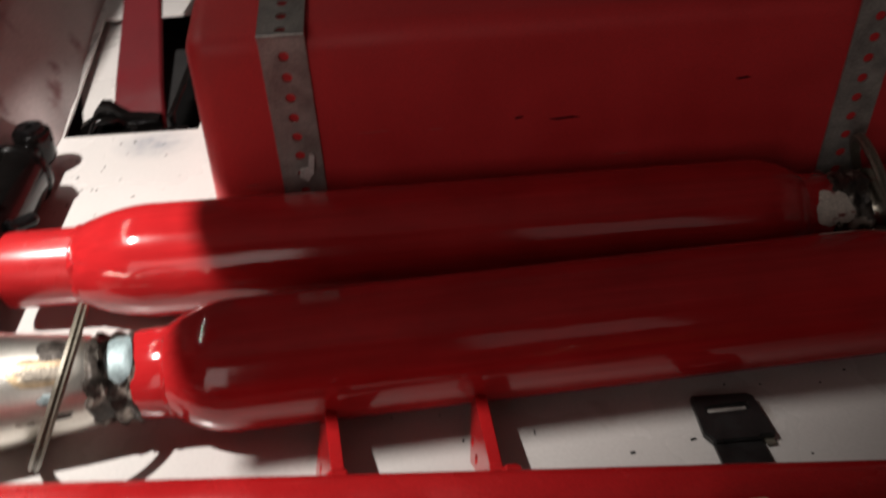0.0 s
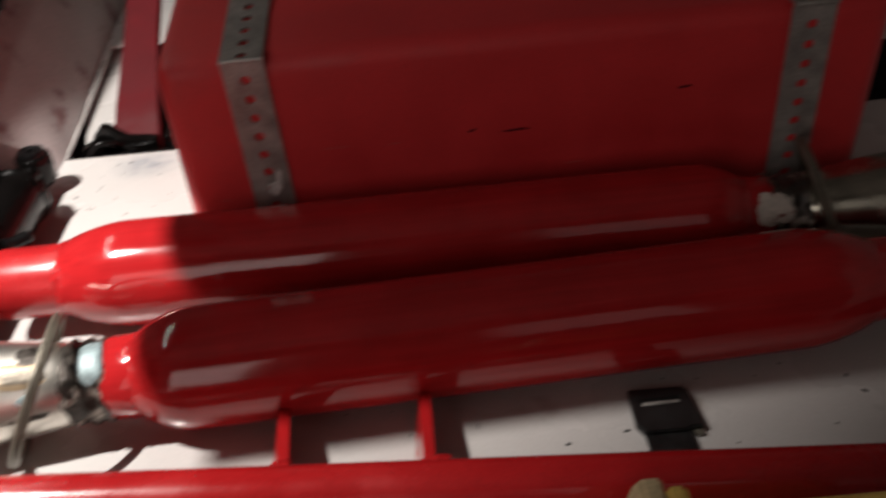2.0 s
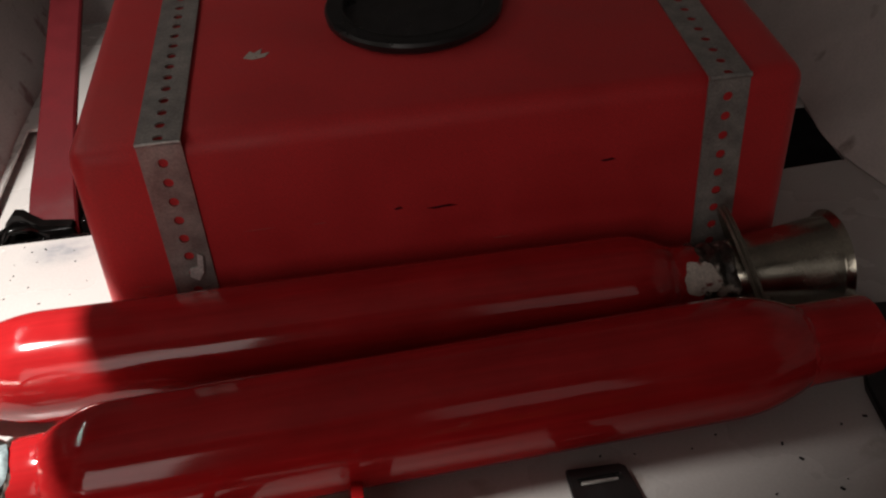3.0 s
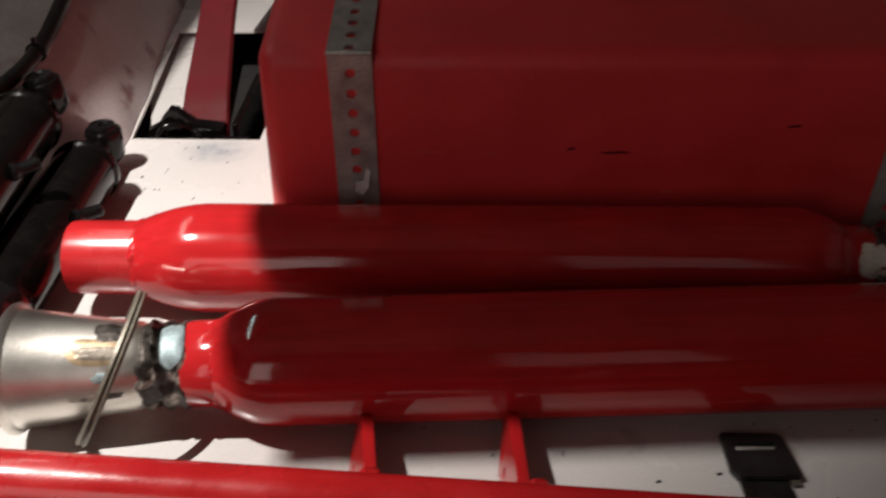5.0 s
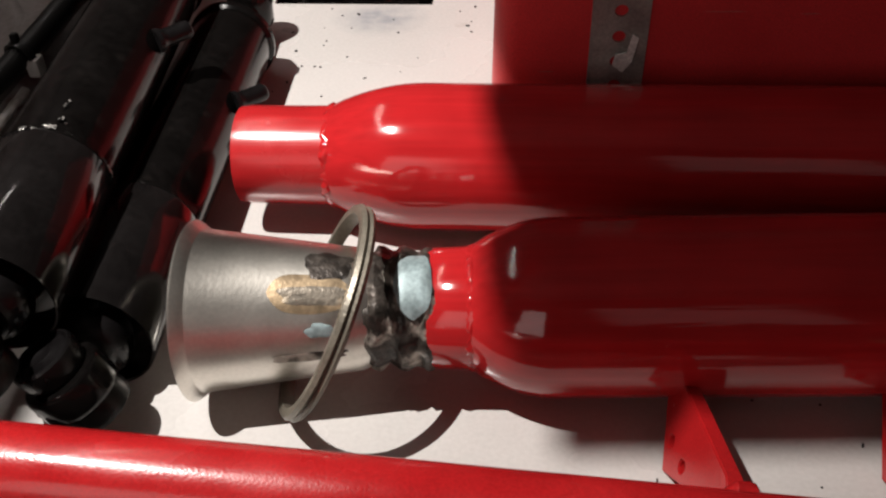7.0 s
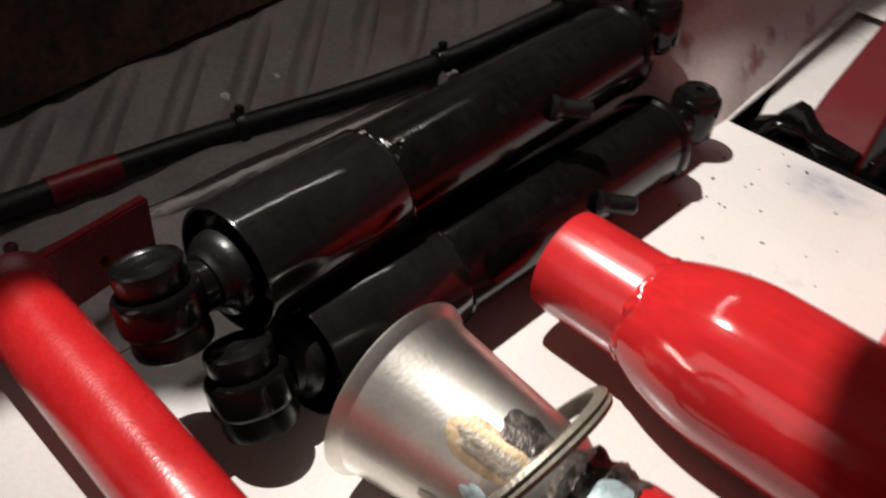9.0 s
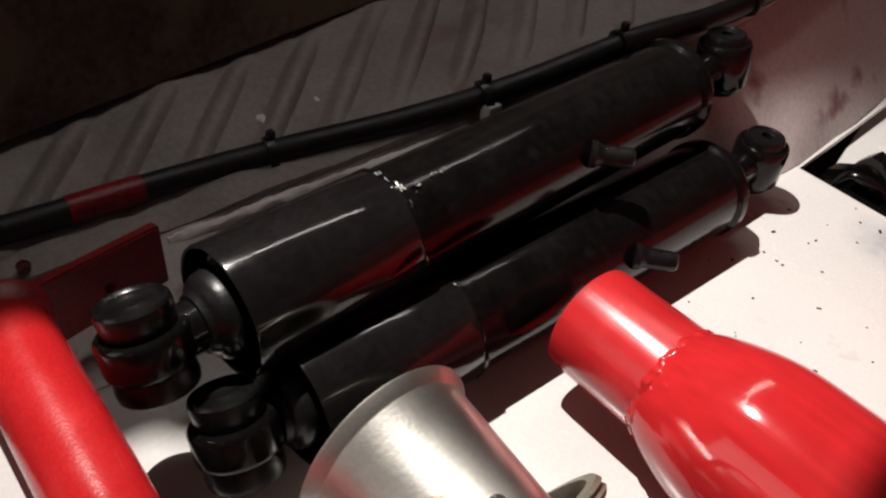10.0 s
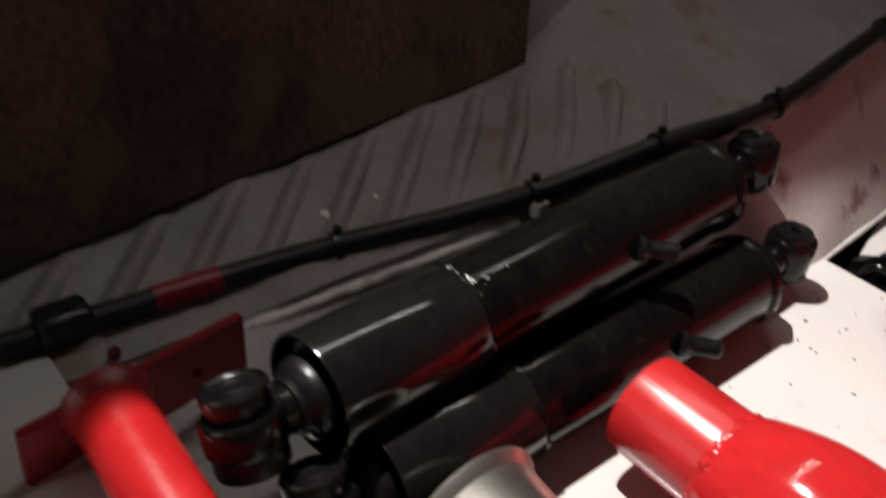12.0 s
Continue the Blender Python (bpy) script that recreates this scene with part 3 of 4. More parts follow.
def loose_ring(m, label):
    rg = thing("steel_ring", m, label, "ring", "rings on the muffler cones")
    n, bm = 72, bmesh.new()
    rows = []
    for k in range(n):
        w = 2 * math.pi * k / n
        row = []
        for dx, dr in ((-0.0027, -0.0018), (-0.0027, 0.0016), (-0.0012, 0.0026), (0.0, 0.0013), (0.0012, 0.0026), (0.0027, 0.0016), (0.0027, -0.0018), (0.0, -0.0024)):
            r = 0.0405 + dr
            row.append(bm.verts.new((dx, r * math.cos(w), r * math.sin(w))))
        rows.append(row)
    for k in range(n):
        p, q = rows[k], rows[(k + 1) % n]
        for j in range(8):
            bm.faces.new((p[j], p[(j + 1) % 8], q[(j + 1) % 8], q[j]))
    part("band", bm, RING_STEEL, rg)
    return rg


loose_ring(pose(-0.1040, -0.150, 0.0383, 0, 28, 4), "grey grooved steel ring hung round the muffler cone")
loose_ring(pose(0.3655, -0.040, 0.0385, 0, -20, -8), "grey grooved steel ring hung round the muffler outlet")

# ---- shock absorbers ----


def shock(near, far, label):
    a, b = Vector(near), Vector(far)
    d = (b - a).normalized()
    x = d.cross(Vector((0, 0, 1))).normalized()
    m = Matrix((x, d, x.cross(d))).transposed().to_4x4()
    m.translation = a
    s = thing("shock_absorber", m, label, "shock absorber", "shock absorbers")
    L = (b - a).length
    R = 0.0252
    part("dust_sleeve", lathe([(0.036, 0.006), (0.036, R - 0.003), (0.030, R - 0.002), (0.0275, R - 0.0014), (0.0270, R - 0.0004), (0.0280, R), (0.098, R), (0.0995, R - 0.0008)], 72, "Y"), SLEEVE, s)
    part("seam", weld_y(0.1000, R - 0.0006, 0.0006), BLACK, s)
    if near[2] > 0.05:
        for k, (a0, a1, w0, w1) in enumerate(((0.0980, 0.1022, 1.15, 1.75), (0.0984, 0.1040, 1.68, 1.98), (0.0990, 0.1014, 1.95, 2.35), (0.1040, 0.1110, 1.86, 1.95), (0.1155, 0.1185, 1.80, 1.92), (0.1196, 0.1215, 1.84, 1.93), (0.1052, 0.1066, 1.98, 2.04), (0.0986, 0.1012, 2.95, 3.12))):
            part("paint_chip", patch(a0, a1, w0, w1, lambda a: R - 0.0002, 0.00025, 20 + k, rag=0.8), CHIPPED, s, "bright bare chip in the black paint").matrix_basis = pose(0, 0, 0, 0, 0, 90)
    part("cylinder", lathe([(0.0995, R - 0.0012), (0.20, R - 0.0014), (L - 0.052, R - 0.0014), (L - 0.046, R - 0.0022), (L - 0.040, R - 0.006), (L - 0.038, R - 0.012)], 64, "Y"), BLACK, s)
    part("end_rim", lathe([(L - 0.056, R - 0.0018), (L - 0.054, R + 0.0002), (L - 0.050, R + 0.0002), (L - 0.048, R - 0.002)], 64, "Y", cap=False), BLACK, s)
    part("bump_stop", lathe([(0.0175, 0.0090), (0.0180, 0.0110), (0.0195, 0.0118), (0.0205, 0.0125), (0.0215, 0.0145), (0.0240, 0.0160), (0.0275, 0.0166), (0.0310, 0.0160), (0.036, 0.014)], 48, "Y"), BUSH, s)
    part("rod", lathe([(0.0, 0.009), (0.012, 0.0095), (0.040, 0.0095)], 24, "Y"), BLACK, s)
    upper = near[2] > 0.05
    eye = part("eye", lathe([(-0.0052, 0.0120), (-0.0052, 0.0146), (-0.0044, 0.0153), (-0.0032, 0.0156), (0.0060, 0.0156), (0.0072, 0.0153), (0.0080, 0.0146), (0.0082, 0.0120)], 56, "Z"), BLACK, s)
    eye.location = (0, 0, 0) if upper else (0.003, 0.003, 0.002)
    eye.rotation_euler = (0, radians(-20 if upper else -25), 0)
    part("bush", lathe([(0.0083, 0.0114), (0.0098, 0.0121), (0.0150, 0.0127), (0.0172, 0.0126), (0.0181, 0.0120), (0.0182, 0.0112), (0.0176, 0.0107), (0.0171, 0.0100), (0.0172, 0.0050), (0.0176, 0.0040), (0.0170, 0.0020)], 56, "Z"), BUSH, eye, "black rubber bush with a crumbly end face", 24)
    part("lower_bush", lathe([(-0.0053, 0.0125), (-0.0062, 0.0136), (-0.0115, 0.0142), (-0.0140, 0.0138), (-0.0150, 0.0125), (-0.0152, 0.004)], 56, "Z"), BUSH, eye, "black rubber bush", 24)
    part("top_rod", lathe([(L - 0.040, 0.009), (L, 0.0075)], 24, "Y"), BLACK, s)
    top = part("top_eye", lathe([(-0.0118, 0.0105), (-0.0114, 0.0134), (-0.0100, 0.0142), (0.0100, 0.0142), (0.0114, 0.0134), (0.0118, 0.0105)], 48, "Z"), BLACK, s)
    top.location = (0, L - 0.002, 0)
    top.rotation_euler = (0, radians(-8 if upper else 2), 0)
    part("top_bush", lathe([(-0.0160, 0.004), (-0.0160, 0.0098), (-0.0152, 0.0106), (-0.0115, 0.0110), (0.0115, 0.0110), (0.0145, 0.0106), (0.0158, 0.0098), (0.0160, 0.0086), (0.0152, 0.0080), (0.0150, 0.0050), (0.0156, 0.0030), (0.010, 0.0026)], 40, "Z"), BUSH, top, "black rubber bush")
    stub = part("valve_stub", lathe([(0, 0.0062), (0.0025, 0.0060), (0.0045, 0.0048)] + [(0.0062 + 0.0011 * k, 0.0046 + (0.0001 if k % 2 else -0.00005)) for k in range(11)] + [(0.0184, 0.0044), (0.0194, 0.0034), (0.0196, 0.0012)], 24), BUSH, s, "threaded black valve stub", 24)
    stub.matrix_basis = pose(R * 0.84, L * 0.585, R * 0.34, 0, 2, 44)
    return s


def weld_y(a, r, h):
    bm = lathe([(a - 0.0016, r - 0.0006), (a - 0.0008, r + h), (a + 0.0008, r + h), (a + 0.0016, r - 0.0006)], 90, "Y", cap=False)
    for v in bm.verts:
        q = 1 + 0.02 * noise.noise(v.co * 300)
        v.co.x, v.co.z = v.co.x * q, v.co.z * q
    return bm


shock((-0.2185, -0.1990, 0.0585), (-0.2400, 0.1350, 0.070), "black painted shock absorber with a chipped weld seam, leaning on another")
shock((-0.1965, -0.185, 0.0255), (-0.2055, 0.1413, 0.0255), "black painted shock absorber lying on the white floor")

# ---- red frame tube ----
T_AT = lambda x: Vector((x, -0.2362 - 0.022 * x, 0.035 - 0.056 * x))
frame_tube = thing("frame_tube", Matrix.Identity(4), "red painted steel frame tube with welded gusset tabs", "frame tube")
part("tube", pipe([T_AT(-0.262), T_AT(-0.1), T_AT(0.1), T_AT(0.36)], 0.0147, 48), TUBE_RED, frame_tube)
end_plate = part("end_plate", plate([(-0.035, -0.016), (0.067, -0.0145), (0.065, 0.0152), (0.020, 0.0160), (-0.035, 0.0165)], [circle(0.040, -0.001, 0.0020, 10)], 0.005, 0.0008), DARK_RED, frame_tube, "dull dark red end plate with a small hole")
ex = Vector((-0.22, 0.976, 0))
ez = Vector((0.976, 0.22, 0))
mm = Matrix((ex, Vector((0, 0, 1)), ez)).transposed().to_4x4()
mm.translation = (-0.2695, -0.2275, 0.037)
end_plate.matrix_basis = mm
weld_at = part("end_weld", lathe([(-0.004, 0.0175), (0.0, 0.017), (0.004, 0.0142)], 40, "X", cap=False), DARK_RED, frame_tube)
weld_at.location = T_AT(-0.262)


def gusset(dx):
    """A leaning triangular plate from the tube to the floor, with two holes and a weld at its foot."""
    sh = Vector((dx, -0.022 * dx, -0.056 * dx))
    p1, p2, p4 = Vector((0.0220 + dx, -0.189, 0.0006)), Vector((0.0346 - 0.075 * dx, -0.2195, 0.0350)) + sh, Vector((0.0255 + dx, -0.161, 0.0175))
    nz = (p2 - p1).cross(p4 - p1).normalized()
    ux = (p2 - p1).normalized()
    uy = nz.cross(ux)
    flat = lambda p: ((p - p1).dot(ux), (p - p1).dot(uy))
    at = lambda a, c: flat(p1 + a * (p2 - p1) + c * (p4 - p1))
    rim = [at(0, 0), at(0.60, -0.18), at(0.95, -0.06), at(1.0, 0.0), at(0.99, 0.10), at(0.22, 1.06), at(0.14, 1.1), at(0.0, 1.02)]
    g = part("gusset", plate(rim, [circle(*at(0.13, 0.34), 0.0024, 12), circle(*at(0.33, 0.09), 0.0024, 12)], 0.0062, 0.0005), TUBE_RED, frame_tube)
    m = Matrix((ux, uy, nz)).transposed().to_4x4()
    m.translation = p1
    g.matrix_basis = m
    bead = lathe([(-0.006, 0.001), (-0.005, 0.0022), (-0.002, 0.0034), (0.002, 0.0032), (0.005, 0.0024), (0.006, 0.001)], 16)
    for v in bead.verts:
        v.co += 0.0016 * Vector((noise.noise(v.co * 210), noise.noise(v.co * 230 + Vector((5, 0, 0))), noise.noise(v.co * 250 + Vector((0, 9, 0)))))
    w = part("gusset_weld", bead, TUBE_RED, frame_tube)
    w.location = T_AT(0.038 + dx) + Vector((0, 0.0125, 0.0065))


gusset(0.0)
gusset(0.0770)

low_tube = thing("frame_tube", Matrix.Identity(4), "red painted steel tube lying on the floor step", "frame tube")
part("tube", pipe([(-0.30, -0.3185, 0.0432), (-0.20, -0.327, 0.0432), (-0.08, -0.337, 0.0432)], 0.0147, 40), TUBE_RED, low_tube)

# ---- buckle with webbing ----
bk = thing("strap_buckle", pose(0.2305, -0.1745, 0), "black plastic strap buckle with webbing lying on the floor", "buckle")
part("buckle_frame", plate([(-0.0125, 0.0145), (0.0170, 0.0140), (0.0200, 0.0115), (0.0224, -0.0150), (0.0212, -0.0165), (0.0150, -0.0165), (0.0130, -0.0181), (-0.0095, -0.0181), (-0.0130, -0.0118)], [[(-0.0074, 0.0048), (0.0146, 0.0060), (0.0152, 0.0022), (-0.0070, 0.0010)]], 0.0045, 0.0008), BLACK_PLASTIC, bk).location = (0, 0, 0.0057)
# Pale bar added so the slot looks as bright as lit floor.
part("slot_bar", block((0.0205, 0.0026, 0.0016), (0.0038, 0.0036, 0.0040), 0.0005, 1), GALV, bk, "pale metal bar added to brighten the buckle slot")
part("webbing", plate([(-0.0095, -0.012), (0.0145, -0.012), (0.0160, -0.036), (0.0190, -0.0540), (-0.0030, -0.0540), (-0.0088, -0.036)], [], 0.0022), RUBBER, bk, "black woven webbing").location = (0, 0, 0.0032)
part("pale_tag", plate([(0.0165, -0.0165), (0.0214, -0.0160), (0.0216, -0.0195), (0.0170, -0.0200)], [], 0.001), RING_STEEL, bk, "dull grey metal tag").location = (0, 0, 0.0025)

# ---- ignition coil ----
coil = thing("ignition_coil", pose(0.198, -0.30, 0), "yellow plastic ignition coil with a tan resin core", "ignition coil")


def upright(outline, depth, bevel):
    """A slab with its outline in the xz plane, its front at y = 0."""
    bm = plate([(x, max(0.0, z - 0.055)) for x, z in outline], [], depth, bevel)
    bmesh.ops.transform(bm, matrix=pose(0, 0, 0, 90, 0, 0), verts=bm.verts[:])
    return bm


part("core", upright([(-0.016, 0), (0.0054, 0), (0.0054, 0.134), (-0.0030, 0.134), (-0.0062, 0.130), (-0.0120, 0.108), (-0.016, 0.104)], 0.046, 0.0015), TAN, coil, "tan resin core block").location = (0, -0.030, 0)
part("tower", upright([(0.0060, 0), (0.0200, 0), (0.0200, 0.105), (0.0150, 0.130), (0.0132, 0.134), (0.0060, 0.134)], 0.042, 0.0015), YELLOW, coil, "yellow plastic end plate").location = (0, -0.031, 0)
part("core_step", upright([(-0.026, 0), (-0.0165, 0), (-0.0165, 0.106), (-0.024, 0.106), (-0.026, 0.104)], 0.042, 0.0015), TAN, coil, "tan resin core block").location = (0, -0.034, 0)
part("core_foot", upright([(-0.044, 0), (-0.0265, 0), (-0.0265, 0.092), (-0.042, 0.092), (-0.044, 0.090)], 0.040, 0.0015), TAN, coil, "tan resin core block").location = (0, -0.040, 0)
part("housing", block((0.085, 0.075, 0.060), (0.0630, -0.022, 0.030), 0.004, 3), YELLOW, coil)
part("label_border", block((0.056, 0.034, 0.001), (0.066, -0.024, 0.0604), 0.0), BLACK_PLASTIC, coil, "black printed border")
part("label_plate", block((0.052, 0.030, 0.001), (0.066, -0.024, 0.0612), 0.0), LABEL_GREY, coil, "grey label with dark bars")
for dx in (-0.018, -0.007, 0.004, 0.015):
    part("label_bar", block((0.007, 0.009, 0.0008), (0.066 + dx, -0.019, 0.0619)), BLACK_PLASTIC, coil)

# ---- white fittings in front ----
box = thing("white_cover", pose(-0.0120, -0.306, 0), "white painted metal cover box with rounded edges", "cover")


def cover_shell():
    bm = block((0.100, 0.13, 0.0144), (0, 0, 0.0072), 0.0068, 6)
    for v in bm.verts:
        v.co.z += 0.0012 * noise.noise(v.co * 30)
    return bm


def rough_bead(points, r, seed):
    bm = pipe(smooth_path(points, 8), r, 12)
    for v in bm.verts:
        v.co += 0.7 * r * Vector((noise.noise(v.co * 240 + Vector((seed, 0, 0))), noise.noise(v.co * 260), noise.noise(v.co * 280)))
    return bm


part("shell", cover_shell(), COVER_WHITE, box)
part("seam_bead", rough_bead([(0.046, -0.06, 0.0095), (0.0465, -0.02, 0.010), (0.047, 0.02, 0.010), (0.0465, 0.055, 0.0095)], 0.0032, 3), WHITE, box, "rough white sealer bead")
bag = thing("plastic_bag", pose(0.124, -0.2795, 0), "crumpled clear plastic bag holding rusty small hardware", "bag")


def crumple(w, d, h):
    bm = bmesh.new()
    bmesh.ops.create_icosphere(bm, subdivisions=5, radius=1.0)
    for v in bm.verts:
        n0 = v.co.copy()
        k = 1 + 0.22 * noise.noise(n0 * 2.1) + 0.26 * abs(noise.noise(n0 * 5.0 + Vector((3, 1, 0)))) + 0.08 * noise.noise(n0 * 14)
        v.co = Vector((n0.x * w * k, n0.y * d * k, max(0.0004, h * (0.5 + 0.5 * n0.z * k))))
    return bm


def scraps(count, seed, cx, cy, spread, top, size):
    """Small chips heaped on the floor, each lying at its own angle."""
    rng_s = random.Random(seed)
    bm = bmesh.new()
    for k in range(count):
        x, y = rng_s.gauss(cx, spread), rng_s.gauss(cy, spread * 0.8)
        q = block((size * rng_s.uniform(0.8, 1.8), size, size * 0.45), (0, 0, 0), size * 0.1, 1, pose(x, y, top * rng_s.uniform(0.25, 1.0), rng_s.uniform(-30, 30), rng_s.uniform(-30, 30), rng_s.uniform(0, 180)))
        me = bpy.data.meshes.new("t")
        q.to_mesh(me)
        q.free()
        bm.from_mesh(me)
        bpy.data.meshes.remove(me)
    return bm


part("film", crumple(0.032, 0.022, 0.013), CLEAR, bag, "clear crinkled plastic film")
part("rusty_scraps", scraps(40, 3, -0.010, 0.009, 0.006, 0.009, 0.0042), RUST, bag, "rusty metal scraps")
part("brass_screw", lathe([(0.0, 0.0014), (0.011, 0.0014), (0.011, 0.0030), (0.0128, 0.0030), (0.0136, 0.0018)], 16), BRASS, bag, "small brass screw").matrix_basis = pose(-0.010, -0.006, 0.006, 0, -8, 35)
part("plastic_collar", lathe([(0.0, 0.0105), (0.0, 0.0125), (0.009, 0.0130), (0.010, 0.0122), (0.010, 0.0105)], 40, "Z", cap=False), COVER_WHITE, bag, "white plastic collar").matrix_basis = pose(0.013, 0.002, 0.0012, 6, 8, 0)
part("dark_clip", pipe(smooth_path([(0.004, 0.012, 0.012), (0.010, 0.015, 0.0135), (0.017, 0.0145, 0.0125)], 6), 0.0011, 10), RUBBER, bag, "thin black clip")

# ---- cable with ties ----
cable = thing("wiring_loom", Matrix.Identity(4), "black taped wiring loom with a red band along the body side", "cable")
C = [(-0.342, -0.34, 0.033), (-0.336, -0.205, 0.034), (-0.333, -0.135, 0.035), (-0.324, -0.083, 0.039), (-0.302, -0.030, 0.0505), (-0.283, 0.022, 0.064), (-0.268, 0.092, 0.080), (-0.260, 0.176, 0.087), (-0.275, 0.32, 0.108), (-0.302, 0.60, 0.14)]
cp = smooth_path(C, 8)
part("loom", pipe(cp, 0.0060, 14), RUBBER, cable)
part("red_band", pipe(cp[10:15], 0.0066, 14), DARK_RED, cable, "red tape band")
for k in (7, 23, 38, 47, 56, 64):
    d = (cp[k + 1] - cp[k]).normalized()
    tie = part("cable_tie", lathe([(-0.002, 0.0066), (-0.002, 0.0082), (0.002, 0.0082), (0.002, 0.0066)], 20, "Z", cap=False), BLACK_PLASTIC, cable)
    tie.matrix_basis = Matrix.Translation(cp[k]) @ d.to_track_quat("Z", "Y").to_matrix().to_4x4()
    part("tie_head", block((0.004, 0.004, 0.005), (0.0, 0.0, 0.0098), 0.0008, 1), BLACK_PLASTIC, tie).matrix_basis = tie.matrix_basis.to_3x3().inverted().to_4x4()

part("connector", block((0.017, 0.024, 0.016), (0, 0, 0), 0.004, 3, pose(-0.3375, -0.222, 0.0365, 0, 4, 2)), BLACK_PLASTIC, cable, "black cable connector")
part("red_cap", lathe([(-0.003, 0.001), (-0.002, 0.0028), (0.001, 0.0030), (0.002, 0.0022), (0.0024, 0.001)], 20, "Z"), MAROON, cable, "small dull red cap").location = (-0.3174, -0.2084, 0.0275)
part("clip", block((0.007, 0.009, 0.010), (0, 0, 0), 0.0015, 2), WHITE, cable, "pale grey cable clip").location = cp[38] + Vector((0.006, 0.0, -0.006))

# ---- dark board along the side ----
bd = thing("side_board", Matrix.Identity(4), "dark brown stained board along the body side", "board")
a0, a1 = Vector((-0.345, -0.45, 0.035)), Vector((-0.420, 0.126, 0.063))
part("board", strip([a0, a0.lerp(a1, 0.33), a0.lerp(a1, 0.66), a1], [p + Vector((-0.03, 0, 0.30)) for p in (a0, a0.lerp(a1, 0.33), a0.lerp(a1, 0.66), a1)], -0.012, 10, 0.001, 9), BROWN, bd)

# ---- red strut in the slot ----
strut = thing("strut", Matrix.Identity(4), "dark red painted flat strut rising out of the floor slot", "strut")


def flat_bar(rows, thick):
    """A flat bar along rows of (x, y, z, width), its width lying across."""
    bm = bmesh.new()
    rings = []
    for k, (x, y, z, w) in enumerate(rows):
        p, q = rows[max(k - 1, 0)], rows[min(k + 1, len(rows) - 1)]
        d = Vector((0, q[1] - p[1], q[2] - p[2])).normalized()
        n = Vector((0, -d.z, d.y)) * thick / 2
        c = Vector((x, y, z))
        e = min(0.002, thick / 3)
        rim = [(-w / 2, -0.5), (-w / 2 + e, -1), (w / 2 - e, -1), (w / 2, -0.5), (w / 2, 0.5), (w / 2 - e, 1), (-w / 2 + e, 1), (-w / 2, 0.5)]
        rings.append([bm.verts.new(c + Vector((u, 0, 0)) + n * v) for u, v in rim])
    for p, q in zip(rings, rings[1:]):
        for k in range(8):
            bm.faces.new((p[k], p[(k + 1) % 8], q[(k + 1) % 8], q[k]))
    bm.faces.new(rings[0])
    bm.faces.new(rings[-1])
    bmesh.ops.recalc_face_normals(bm, faces=bm.faces[:])
    return bm


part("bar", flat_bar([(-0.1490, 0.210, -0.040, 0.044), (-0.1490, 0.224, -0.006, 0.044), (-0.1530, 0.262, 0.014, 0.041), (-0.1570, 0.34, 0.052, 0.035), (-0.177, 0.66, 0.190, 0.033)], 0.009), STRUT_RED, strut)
foot = part("foot", plate([(-0.199, -0.009), (-0.197, -0.001), (-0.187, 0.004), (-0.182, 0.013), (-0.176, 0.019), (-0.169, 0.018), (-0.163, 0.012), (-0.155, 0.006), (-0.130, 0.003), (-0.128, -0.009)], [], 0.012), BLACK, strut, "black lumpy foot of the strut")
foot.matrix_basis = pose(0, 0.214, 0, 90, 0, 0)
part("bracket", block((0.088, 0.010, 0.014), (-0.148, 0.2035, -0.009), 0.002, 2), BLACK, strut, "black bracket across the slot")
part("hook", pipe(smooth_path([(-0.186, 0.204, -0.004), (-0.180, 0.207, 0.006), (-0.168, 0.210, 0.006), (-0.160, 0.216, 0.000), (-0.150, 0.214, -0.006)], 5), 0.0032, 12), BLACK, strut, "bent black steel hook")
part("flange", block((0.006, 0.12, 0.05), (-0.122, 0.285, -0.024), 0.001, 1), BLACK, strut, "black flange plate in the slot")

# ---- black rubber flap ----
flap = thing("rubber_flap", Matrix.Identity(4), "black rubber flap on the white floor", "flap")
part("sheet", plate([(0.405, -0.128), (0.395, -0.182), (0.39, -0.24), (0.52, -0.24), (0.54, -0.06), (0.44, -0.05)], [], 0.006, 0.001), RUBBER, flap).location = (0, 0, 0.0062)

# ---- small red bracket ----
rbk = thing("red_bracket", pose(0.389, -0.199, 0.0, 0, 0, 20), "small red painted angle bracket on the floor edge", "bracket")
part("leaf", block((0.022, 0.004, 0.016), (0, 0, 0.008), 0.0008, 2), TUBE_RED, rbk)
part("base_leaf", block((0.022, 0.018, 0.003), (0, -0.009, 0.0018), 0.0006, 2), TUBE_RED, rbk)

# ---- flaked sealer on the shelf ----
def flake(x, y, z, w, seed):
    bm = bmesh.new()
    bmesh.ops.create_icosphere(bm, subdivisions=3, radius=1.0)
    for v in bm.verts:
        k = 1 + 0.5 * noise.noise(v.co * 1.7 + Vector((seed, 0, 0))) + 0.25 * noise.noise(v.co * 5)
        v.co = Vector((x + w * v.co.x * k, y + 0.6 * w * v.co.y * k, z + 0.0012 * v.co.z))
    return bm


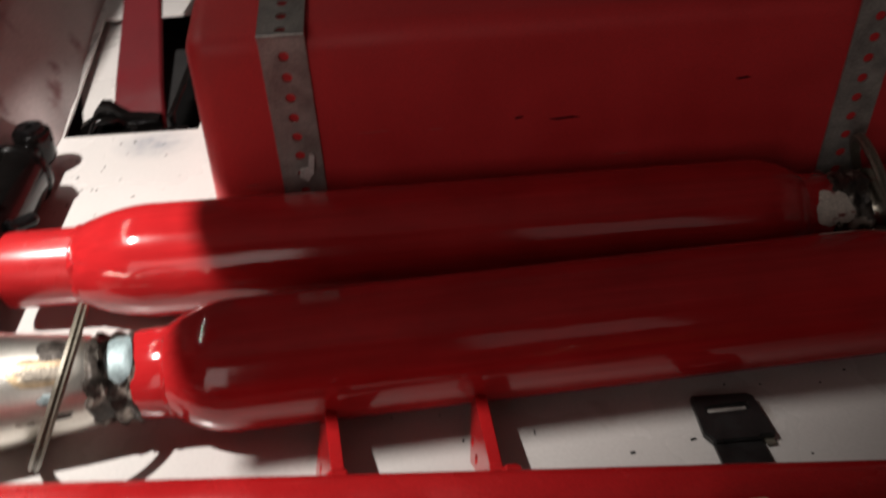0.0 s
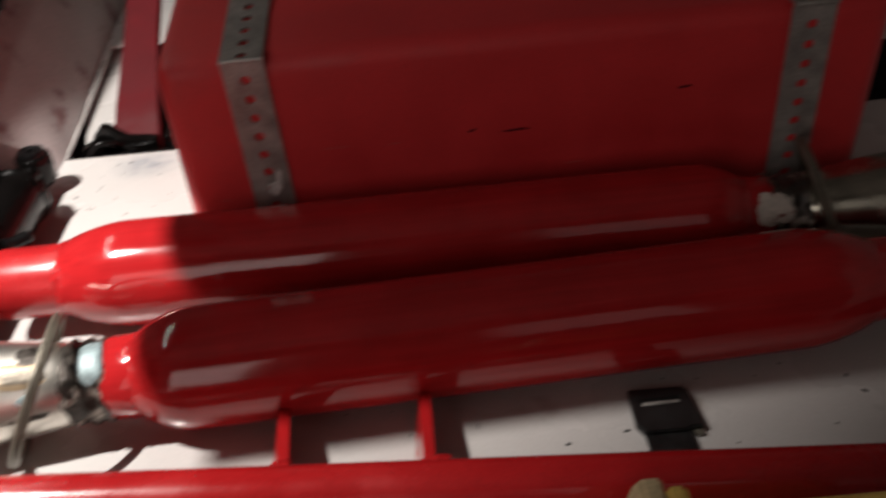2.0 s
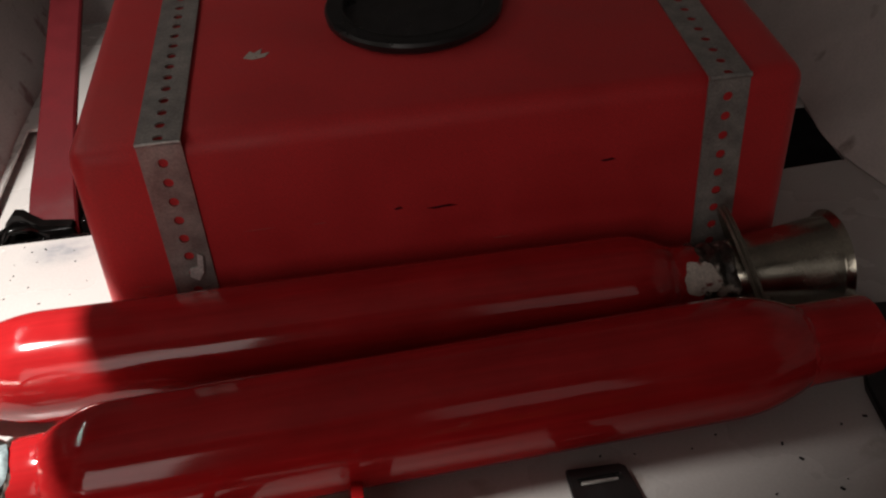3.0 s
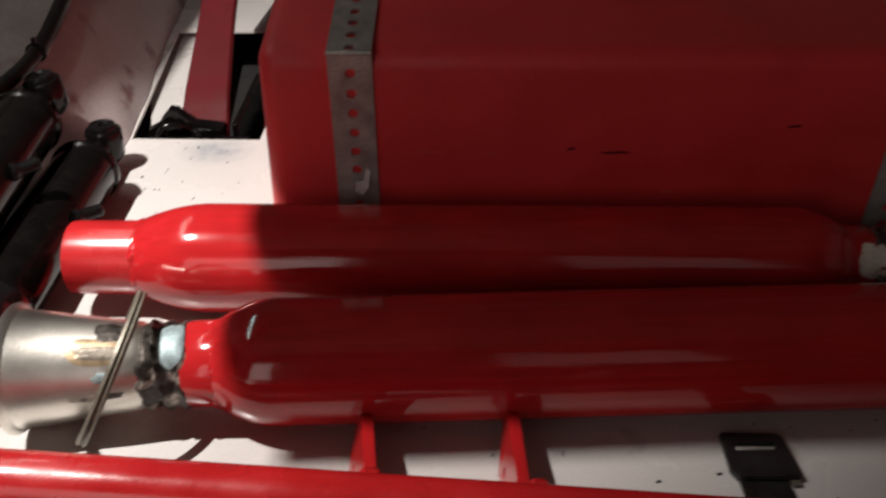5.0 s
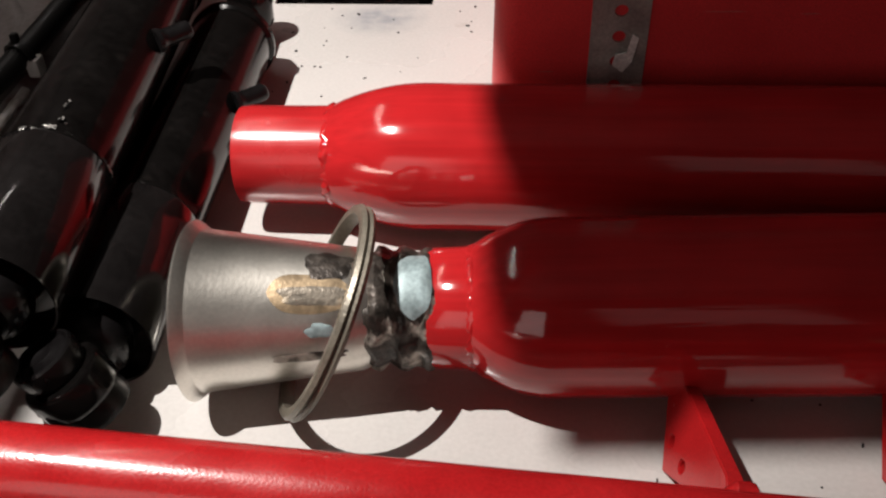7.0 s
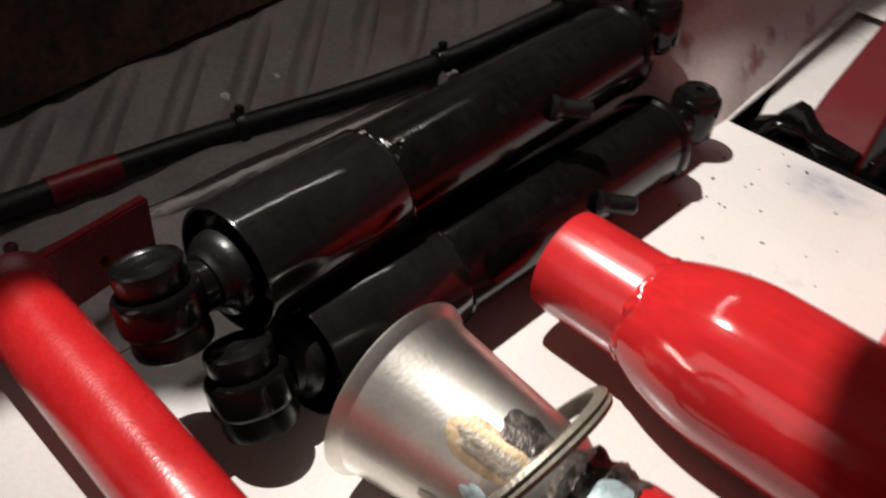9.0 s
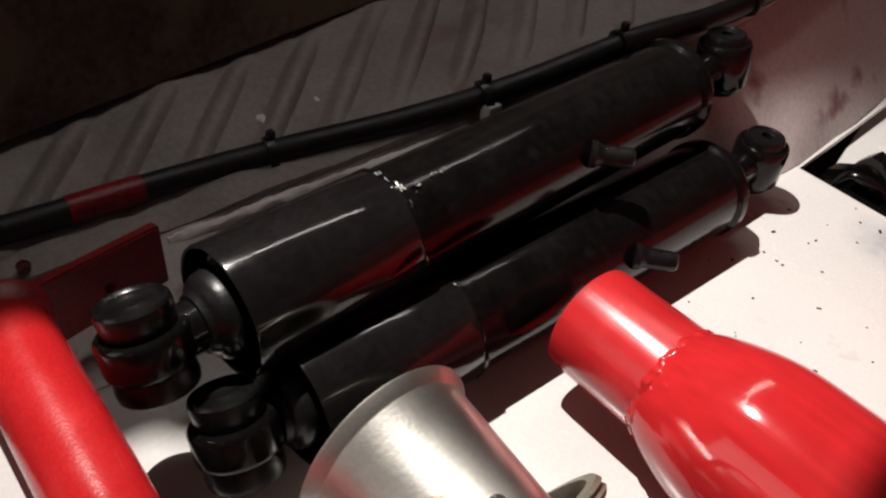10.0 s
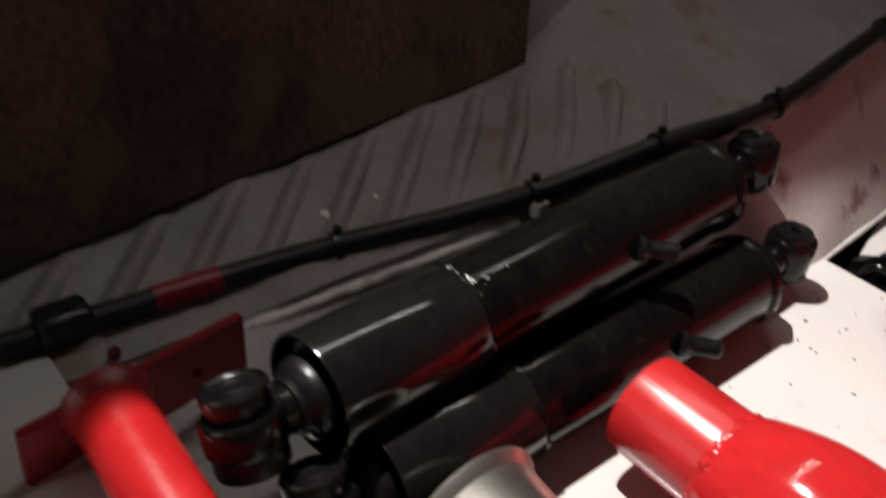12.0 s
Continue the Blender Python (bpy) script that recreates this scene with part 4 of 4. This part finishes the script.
for k, (x, y, z, w) in enumerate(((-0.350, -0.078, 0.0405, 0.0055), (-0.352, -0.048, 0.0425, 0.0045), (-0.346, -0.040, 0.0425, 0.0040), (-0.362, 0.004, 0.0500, 0.0050), (-0.338, -0.118, 0.0365, 0.0030))):
    tagged(part("sealer_flake", flake(x, y, z, w, k), EAST_WHITE), "pale dried sealer flake on the dirty panel", "sealer flake", "sealer flakes on the body side")

# ---- debris ----
bm = bmesh.new()
rng = random.Random(4)
for k in range(70):
    x, y = rng.uniform(-0.20, -0.06), rng.uniform(0.0, 0.2)
    if k > 40:
        x, y = rng.uniform(-0.05, 0.4), rng.uniform(-0.23, -0.14)
    s = rng.choice((0.0006, 0.0008, 0.0012))
    q = block((s * rng.uniform(1, 2.4), s, s * 0.6), (0, 0, 0), 0, 1, pose(x, y, s * 0.3, 0, 0, rng.uniform(0, 180)))
    me = bpy.data.meshes.new("t")
    q.to_mesh(me)
    q.free()
    bm.from_mesh(me)
    bpy.data.meshes.remove(me)
for x, y, w, l, a in ((-0.157, 0.1065, 0.0016, 0.0022, 20), (-0.150, 0.071, 0.0015, 0.0018, 60), (-0.184, 0.153, 0.0014, 0.003, 50), (0.134, -0.172, 0.0008, 0.006, 88), (0.308, -0.145, 0.0016, 0.0022, 10), (-0.127, 0.093, 0.001, 0.004, 35)):
    q = block((0.6 * l, 0.6 * w, 0.0005), (0, 0, 0), 0, 1, pose(x, y, 0.0003, 0, 0, a))
    me = bpy.data.meshes.new("t")
    q.to_mesh(me)
    q.free()
    bm.from_mesh(me)
    bpy.data.meshes.remove(me)
for k in range(26):
    s = rng.choice((0.0004, 0.0006, 0.0009))
    q = block((s * rng.uniform(1, 2.4), s, s * 0.6), (0, 0, 0), 0, 1, pose(rng.gauss(-0.078, 0.014), min(-0.250, rng.gauss(-0.262, 0.012)), 0.0280 + s * 0.3, 0, 0, rng.uniform(0, 180)))
    me = bpy.data.meshes.new("t")
    q.to_mesh(me)
    q.free()
    bm.from_mesh(me)
    bpy.data.meshes.remove(me)
tagged(part("debris", bm, VOID), "dark grit specks scattered on the white floor", "debris", kind="stuff")
